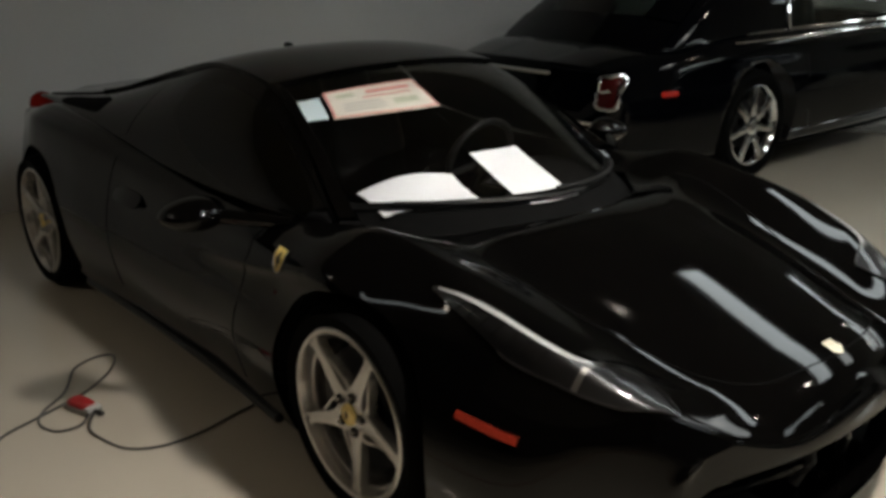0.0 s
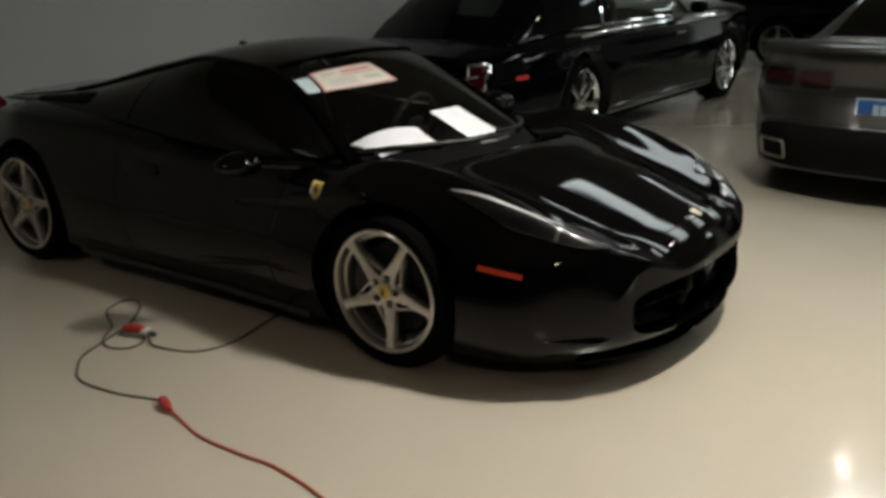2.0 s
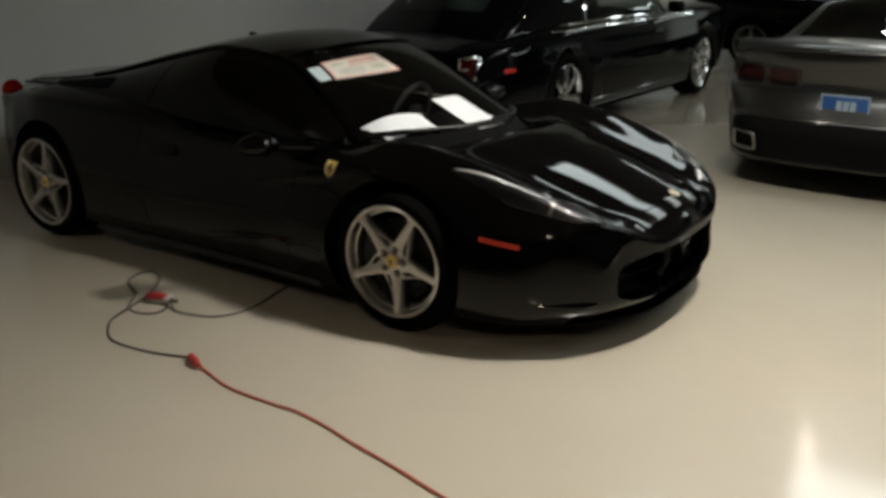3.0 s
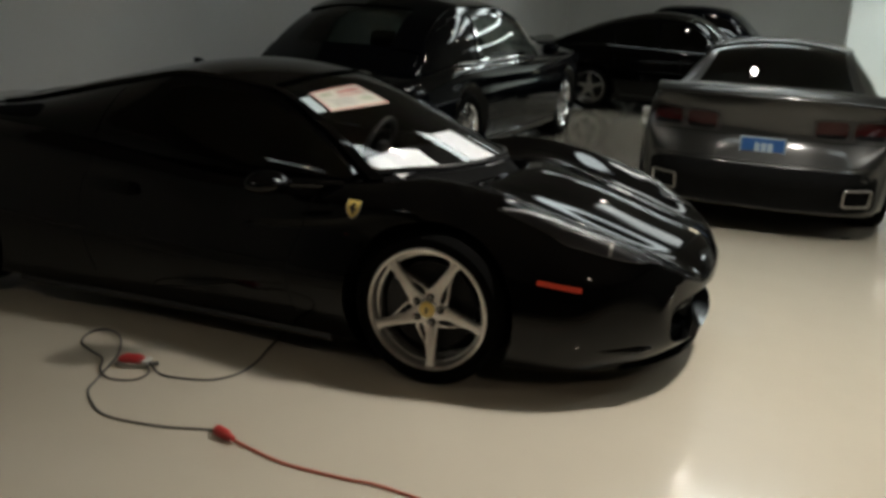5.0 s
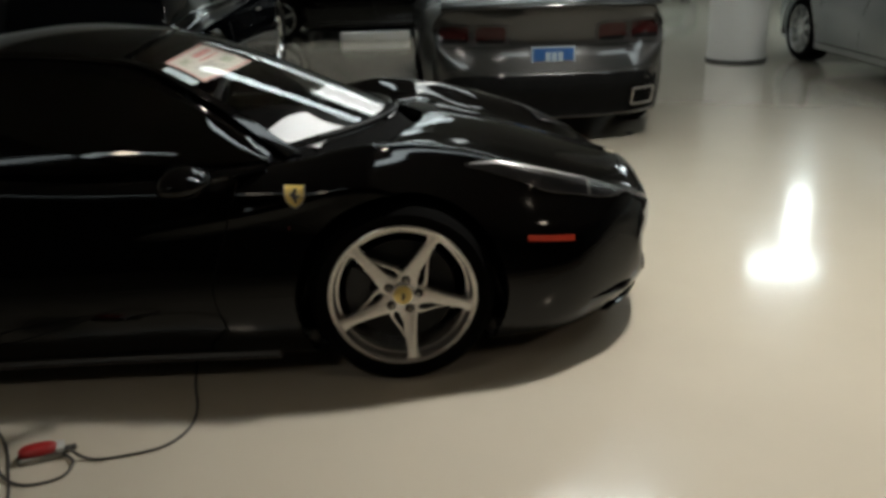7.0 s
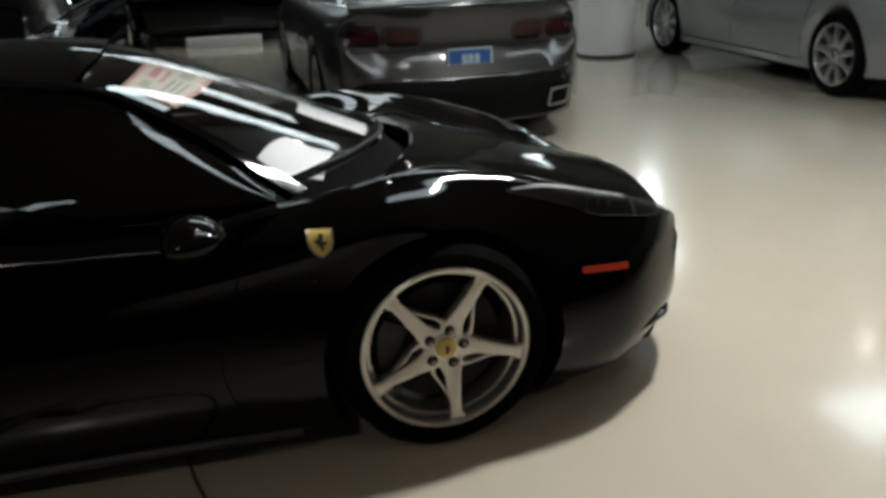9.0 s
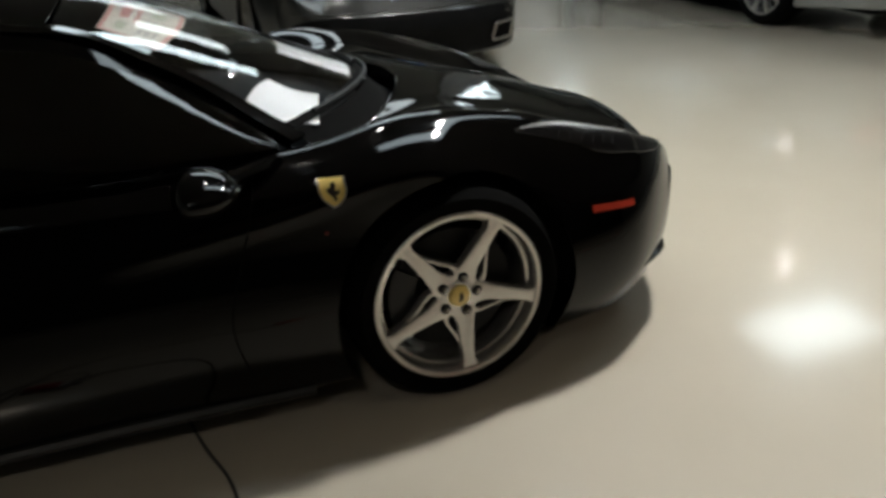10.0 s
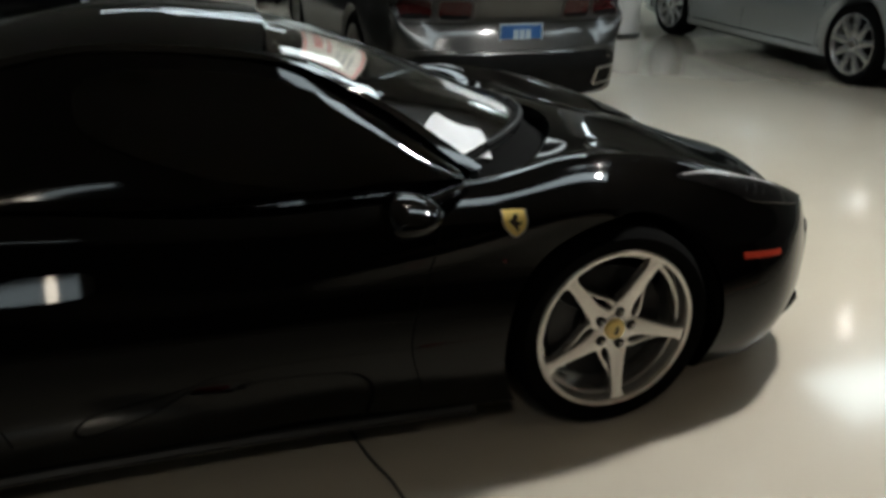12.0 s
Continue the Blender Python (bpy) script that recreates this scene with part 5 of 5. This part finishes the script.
for sg in (-1, 1):
    for y0, y1 in ((0.34, 0.55), (0.60, 0.81)):
        part("tail_lamp", slab_bm(patch(U_BVH, sg * y0, sg * y1, 0.765, 0.885, (1, 0, 0), 0.004, x=-6, e=6), 0.008), "smoked_lens", muscle, "rounded dark red tail lamp")
        loop = [cast(U_BVH, (-6, sg * ((y0 + y1) / 2 + 0.118 * math.copysign(abs(math.cos(a)) ** 0.4, math.cos(a))), 0.825 + 0.072 * math.copysign(abs(math.sin(a)) ** 0.4, math.sin(a))), (1, 0, 0), 0.003) for a in np.linspace(0, 2 * math.pi, 33)]
        part("lamp_rim", tube_bm(loop, 0.006, 6), "grey_paint", muscle)
        part("lamp_base", slab_bm(patch(U_BVH, sg * (y0 + 0.01), sg * (y1 - 0.01), 0.765, 0.795, (1, 0, 0), 0.006, x=-6, e=6), 0.008), "liner", muscle)
    part("lamp_recess", slab_bm(patch(U_BVH, sg * 0.31, sg * 0.84, 0.745, 0.905, (1, 0, 0), 0.001, x=-6, e=7), 0.001), "black_plastic", muscle)
    loop = [cast(U_BVH, (-6, sg * (0.665 + 0.086 * math.copysign(abs(math.cos(a)) ** 0.2, math.cos(a))), 0.365 + 0.062 * math.copysign(abs(math.sin(a)) ** 0.2, math.sin(a))), (1, 0, 0), 0.022) for a in np.linspace(0, 2 * math.pi, 41)]
    part("exhaust_tip", tube_bm(loop, 0.009, 8), "steel", muscle, "bright rectangular exhaust surround")
    part("exhaust_hole", slab_bm(patch(U_BVH, sg * (0.665 - 0.078), sg * (0.665 + 0.078), 0.311, 0.419, (1, 0, 0), 0.008, x=-6), 0.004), "liner", muscle)
part("rear_diffuser", slab_bm(patch(U_BVH, -0.80, 0.80, 0.235, 0.545, (1, 0, 0), 0.004, n=30, x=-6, e=8), 0.004), "liner", muscle)
part("bumper_gap", tube_bm([cast(U_BVH, (-6, y, 0.735), (1, 0, 0), 0.001) for y in np.linspace(-0.85, 0.85, 30)], 0.003, 6), "liner", muscle)
part("bumper_crease", tube_bm([cast(U_BVH, (-6, y, 0.57), (1, 0, 0), -0.002) for y in np.linspace(-0.80, 0.80, 30)], 0.010, 6), "grey_paint", muscle)
part("plate_recess", slab_bm(patch(U_BVH, -0.26, 0.26, 0.575, 0.745, (1, 0, 0), 0.003, x=-6, e=8), 0.002), "grey_paint", muscle)
pl0 = cast(U_BVH, (-6, 0, 0.66), (1, 0, 0), 0.012)
part("number_plate", box_bm(pl0.x - 0.006, -0.1525, 0.585, pl0.x, 0.1525, 0.737, 0.002), "plate_blue", muscle, "blue number plate in a pale frame")
bm = bmesh.new()
for a, b, c, d in ((-0.158, 0.580, 0.158, 0.592), (-0.158, 0.730, 0.158, 0.742), (-0.158, 0.592, -0.148, 0.730), (0.148, 0.592, 0.158, 0.730)):
    box_bm(pl0.x - 0.010, a, b, pl0.x - 0.004, c, d, bm=bm)
part("plate_surround", bm, "plate_white", muscle)
for a, b, c, d in ((-0.07, 0.625, -0.035, 0.70), (-0.025, 0.625, 0.01, 0.70), (0.02, 0.625, 0.055, 0.70)):
    part("plate_bar", box_bm(pl0.x - 0.008, a, b, pl0.x - 0.0055, c, d), "plate_white", muscle)


# plainer saloons further off
def saloon(name, label, at, paint, glass, wb, front, rear, half, h, wheel_R, rim_mat, spokes, trim_mat, twin=0.0, lamp="red_lens", fast=0.0):
    sc = h / 1.45
    t, n = -wb - rear, front
    sp = dict(
        nose=n, tail=t, rings=120, half=51, cap_rows=16, bow_p=2.6,
        bow=curve((t, -0.28), (t + 0.5, -0.1), (t + 0.9, 0), (0.0, 0), (n, 0.34)),
        w=curve((t, half - 0.09), (t + 0.5, half - 0.02), (-wb, half), (0, half), (n - 0.3, half - 0.03), (n, half - 0.10)),
        zb=curve((t, 0.27), (-wb, 0.19), (0, 0.18), (n, 0.20)),
        zm=curve((t, 0.55), (-wb, 0.56), (0, 0.54), (n, 0.45)),
        zs=curve((t, 0.82 * sc), (-wb, 0.89 * sc), (0, 0.84 * sc), (n, 0.66 * sc)),
        ws=curve((t, half - 0.16), (-wb, half - 0.06), (0, half - 0.06), (n, half - 0.18)),
        yc=curve((t, half - 0.3), (-wb, half - 0.18), (0, half - 0.18), (n, half - 0.3)),
        zcr=curve((t, 0.92 * sc), (-wb, 0.97 * sc), (-wb / 2, 0.93 * sc), (0, 0.91 * sc), (n, 0.70 * sc)),
        yv=curve((t, 0.35), (n, 0.35)),
        zv=curve((t, 0.95 * sc), (-wb - 0.1, 0.99 * sc), (-wb + 0.35, 0.8), (-1.0, 0.7), (-0.6, 0.92 * sc), (0, 0.92 * sc), (n, 0.70 * sc)),
        zc=curve((t, 0.96 * sc), (-wb - 0.1, 1.0 * sc), (-wb + 0.35, 0.8), (-1.0, 0.7), (-0.6, 0.95 * sc), (0, 0.94 * sc), (n, 0.70 * sc)),
        nose_bulge=lambda f: 0.04 * math.sin(math.pi * f), tail_bulge=lambda f: -0.03 * math.sin(math.pi * f),
        axles=(0.0, -wb), arch_z=wheel_R, arch_r=wheel_R + 0.05, scallop=0.025)
    th = thing(name, label, "car", at)
    bm = car_shell(sp)
    bvh = BVHTree.FromBMesh(bm)
    part("body", bm, paint, th, angle=None)
    z1, z2 = 0.94 * sc, h
    greenhouse(th, dict(
        centre=((0, -0.5, z1), (0.25, -1.2, h - 0.06), (0.42, -1.7, z2), (0.65, -wb + 0.45 - 0.1 * fast, h - 0.03 - 0.06 * fast), (0.95, -wb - 0.25 - 0.4 * fast, z1 + 0.05 + 0.04 * fast), (1, -wb - 0.35 - 0.45 * fast, z1 + 0.03)),
        rail=((0, -0.72, half - 0.22, z1 - 0.02), (0.25, -1.3, half - 0.32, h - 0.12), (0.42, -1.75, half - 0.35, h - 0.075), (0.65, -wb + 0.45 - 0.1 * fast, half - 0.36, h - 0.10 - 0.06 * fast), (0.95, -wb - 0.15 - 0.4 * fast, half - 0.26, z1 + 0.02 + 0.04 * fast), (1, -wb - 0.25 - 0.45 * fast, half - 0.25, z1)),
        belt=((0, -0.7, half - 0.13, z1 - 0.05), (0.25, -1.3, half - 0.11, z1 - 0.05), (0.42, -1.75, half - 0.11, z1 - 0.04), (0.65, -wb + 0.45, half - 0.12, z1 - 0.02), (0.95, -wb - 0.1 - 0.4 * fast, half - 0.18, z1), (1, -wb - 0.2 - 0.45 * fast, half - 0.19, z1)),
        side_bulge=0.02, crown=2.4), (0.02, 0.25), (0.62, 0.93), ((0.07, 0.40), (0.425, 0.68)), paint, glass, "rear_glass", trim_mat)
    wheels(th, sp["axles"], half - 0.035, wheel_R, wheel_R - 0.095, 0.245, spokes, rim_mat, 0.037 if twin or spokes > 7 else 0.03, "", twin)
    for sg in (-1, 1):
        part("tail_lamp", slab_bm(patch(bvh, sg * (half - 0.42), sg * (half - 0.17), 0.68 * sc, 0.80 * sc, (1, 0, 0), 0.006, x=t - 2, e=4), 0.01), lamp, th)
        part("headlamp", slab_bm(patch(bvh, sg * (half - 0.46), sg * (half - 0.20), 0.54 * sc, 0.66 * sc, (-1, 0, 0), 0.006, x=n + 2, e=4), 0.01), "steel", th)
        part("side_marker", slab_bm(patch(bvh, -wb - rear + 0.36, -wb - rear + 0.50, 0.60, 0.63, (0, -sg, 0), 0.004, x=sg * 3, e=5), 0.004), "red_marker", th, "red side marker lamp")
        part("sill_strip", tube_bm([cast(bvh, (x, sg * 3, 0.27), (0, -sg, 0), 0.002) for x in np.linspace(-0.5, -wb + 0.5, 24)], 0.009, 6), "black_plastic", th)
        for xx in (-wb * 0.5, -0.55, -wb + 0.35):
            part("door_gap", tube_bm([cast(bvh, (xx + 0.04 * k, sg * 3, z1 - 0.10 - 0.2 * k), (0, -sg, 0), 0.0) for k in range(4)], 0.004, 6), "black_plastic", th)
        for xx in (-wb * 0.5 + 0.22, -wb + 0.55):
            part("door_handle", tube_bm([cast(bvh, (xx - d, sg * 3, 0.80 * sc), (0, -sg, 0), 0.014) for d in np.linspace(0, 0.2, 6)], 0.010, 6), trim_mat or paint, th)
        bm = box_bm(-0.05, -0.09, -0.06, 0.06, 0.09, 0.06, 0.04, 3)
        bm.transform(pose(-0.95, sg * (half + 0.04), z1 + 0.06))
        part("mirror", bm, paint, th)
    shade_pan(th, wb, half, rear)
    part("grille", slab_bm(patch(bvh, -0.32, 0.32, 0.40, 0.62 * sc, (-1, 0, 0), 0.004, x=n + 2, e=6), 0.006), "black_plastic", th)
    return th


saloon("silver_saloon", "silver-white luxury saloon with ten-spoke bright wheels", pose(5.60, 6.39, 0, 0, 0, 90), "silver_paint", "rear_glass", 2.98, 0.95, 1.22, 0.955, 1.47, 0.36, "grey_alloy", 9, "chrome")
black = saloon("black_coupe", "glossy black fastback coupe parked across the hall", pose(1.06, 10.98, 0, 0, 0, 0), "black_paint", "side_glass", 2.72, 0.98, 1.05, 0.93, 1.53, 0.345, "steel", 5, None, fast=1.0)
lip = np.array([[[-3.74 - 0.20 * (1 - y * y) * 0.3 + dx, y, 1.02 + dz] for dx, dz in ((0.10, -0.02), (0.02, 0.035), (-0.02, 0.05), (-0.03, 0.04), (0.03, -0.03))] for y in np.linspace(-0.70, 0.70, 24)])
part("spoiler", grid_bm(lip), "chrome", black, "bright spoiler lip")
saloon("dark_wagon", "tall dark wagon parked far back", pose(1.3, 14.4, 0, 0, 0, 0), "navy_paint", "side_glass", 2.85, 0.95, 0.95, 0.95, 1.68, 0.37, "steel", 5, None)
saloon("pale_saloon", "pale silver-blue saloon parked far back", pose(5.95, 17.0, 0, 0, 0, -80), "silver_paint", "side_glass", 2.9, 0.95, 1.1, 0.93, 1.45, 0.34, "steel", 5, "chrome")
# ---- cable and plug on the floor ----
lead = thing("power_lead", "dark grey power lead lying in loops on the floor", "cable")
part("lead", tube_bm(spline([(-0.50, -1.655, 0.016), (-0.56, -1.645, 0.006), (-0.74, -1.70, 0.005), (-0.96, -1.715, 0.005), (-1.10, -1.64, 0.005), (-1.18, -1.56, 0.005), (-1.22, -1.46, 0.005), (-1.26, -1.36, 0.005), (-1.31, -1.24, 0.005), (-1.38, -1.13, 0.014),
                             (-1.46, -1.06, 0.02), (-1.56, -1.03, 0.012), (-1.60, -1.09, 0.005), (-1.55, -1.19, 0.005), (-1.44, -1.25, 0.005), (-1.33, -1.31, 0.016), (-1.25, -1.41, 0.010), (-1.17, -1.445, 0.005), (-1.08, -1.41, 0.005), (-1.07, -1.33, 0.008), (-1.13, -1.28, 0.02)], 10), 0.0048, 8), "cable_grey", lead)
part("lead_to_car", tube_bm(spline([(-1.10, -1.275, 0.022), (-1.02, -1.32, 0.008), (-0.92, -1.31, 0.005), (-0.80, -1.265, 0.005), (-0.74, -1.16, 0.005), (-0.74, -1.02, 0.005), (-0.78, -0.85, 0.005), (-0.82, -0.60, 0.01)], 10), 0.0048, 8), "cable_grey", lead)
ext = thing("extension_lead", "orange-red extension lead lying on the floor", "cable")
part("lead", tube_bm(spline([(-0.44, -1.675, 0.016), (-0.36, -1.69, 0.006), (-0.18, -1.735, 0.006), (0.05, -1.735, 0.006), (0.17, -1.725, 0.006), (0.34, -1.745, 0.006), (0.50, -1.78, 0.006), (0.81, -1.84, 0.006), (1.2, -1.95, 0.006), (1.9, -2.3, 0.006), (2.8, -2.6, 0.006), (3.6, -2.5, 0.006)], 10), 0.0058, 8), "cable_red", ext)
bm = lathe_bm([(0.0005, -0.055), (0.010, -0.054), (0.013, -0.03), (0.019, -0.015), (0.021, 0.035), (0.017, 0.05), (0.0005, 0.051)], 18)
bm.transform(pose(-0.465, -1.668, 0.021, 0, 0, 68))
part("connector", bm, "plug_red", ext, "red rubber connector")
box = thing("battery_charger", "small red and grey battery charger box on the floor", "charger", pose(-1.185, -1.285, 0, 0, 0, 18))
part("base", box_bm(-0.070, -0.036, 0.0, 0.070, 0.036, 0.026, 0.010, 3), "steel", box, "grey lower case")
bm = bmesh.new()
bmesh.ops.create_uvsphere(bm, u_segments=28, v_segments=14, radius=1)
for v in bm.verts:
    v.co = Vector((math.copysign(abs(v.co.x) ** 0.7, v.co.x) * 0.060 - 0.006, math.copysign(abs(v.co.y) ** 0.7, v.co.y) * 0.033, 0.027 + max(0.0, v.co.z) * 0.024))
part("lid", bm, "charger_red", box, "rounded red upper case")
part("strain_relief", tube_bm([(0.066, 0, 0.016), (0.108, 0.004, 0.016)], 0.009, 8), "cable_grey", box)
part("end_cap", box_bm(0.046, -0.030, 0.020, 0.073, 0.030, 0.036, 0.006, 2), "print_grey", box, "pale grey end cap")
scrap = thing("paper_scrap", "tiny dark scrap lying on the floor", "debris", pose(1.84, 2.98, 0, 0, 0, 25))
part("scrap", slab_bm(np.array([[[0.03 * u, 0.018 * v, 0.002 + 0.006 * (u * u + v * v) * (1 - 0.3 * u)] for v in np.linspace(-1, 1, 7)] for u in np.linspace(-1, 1, 9)]), 0.0015), "black_plastic", scrap)
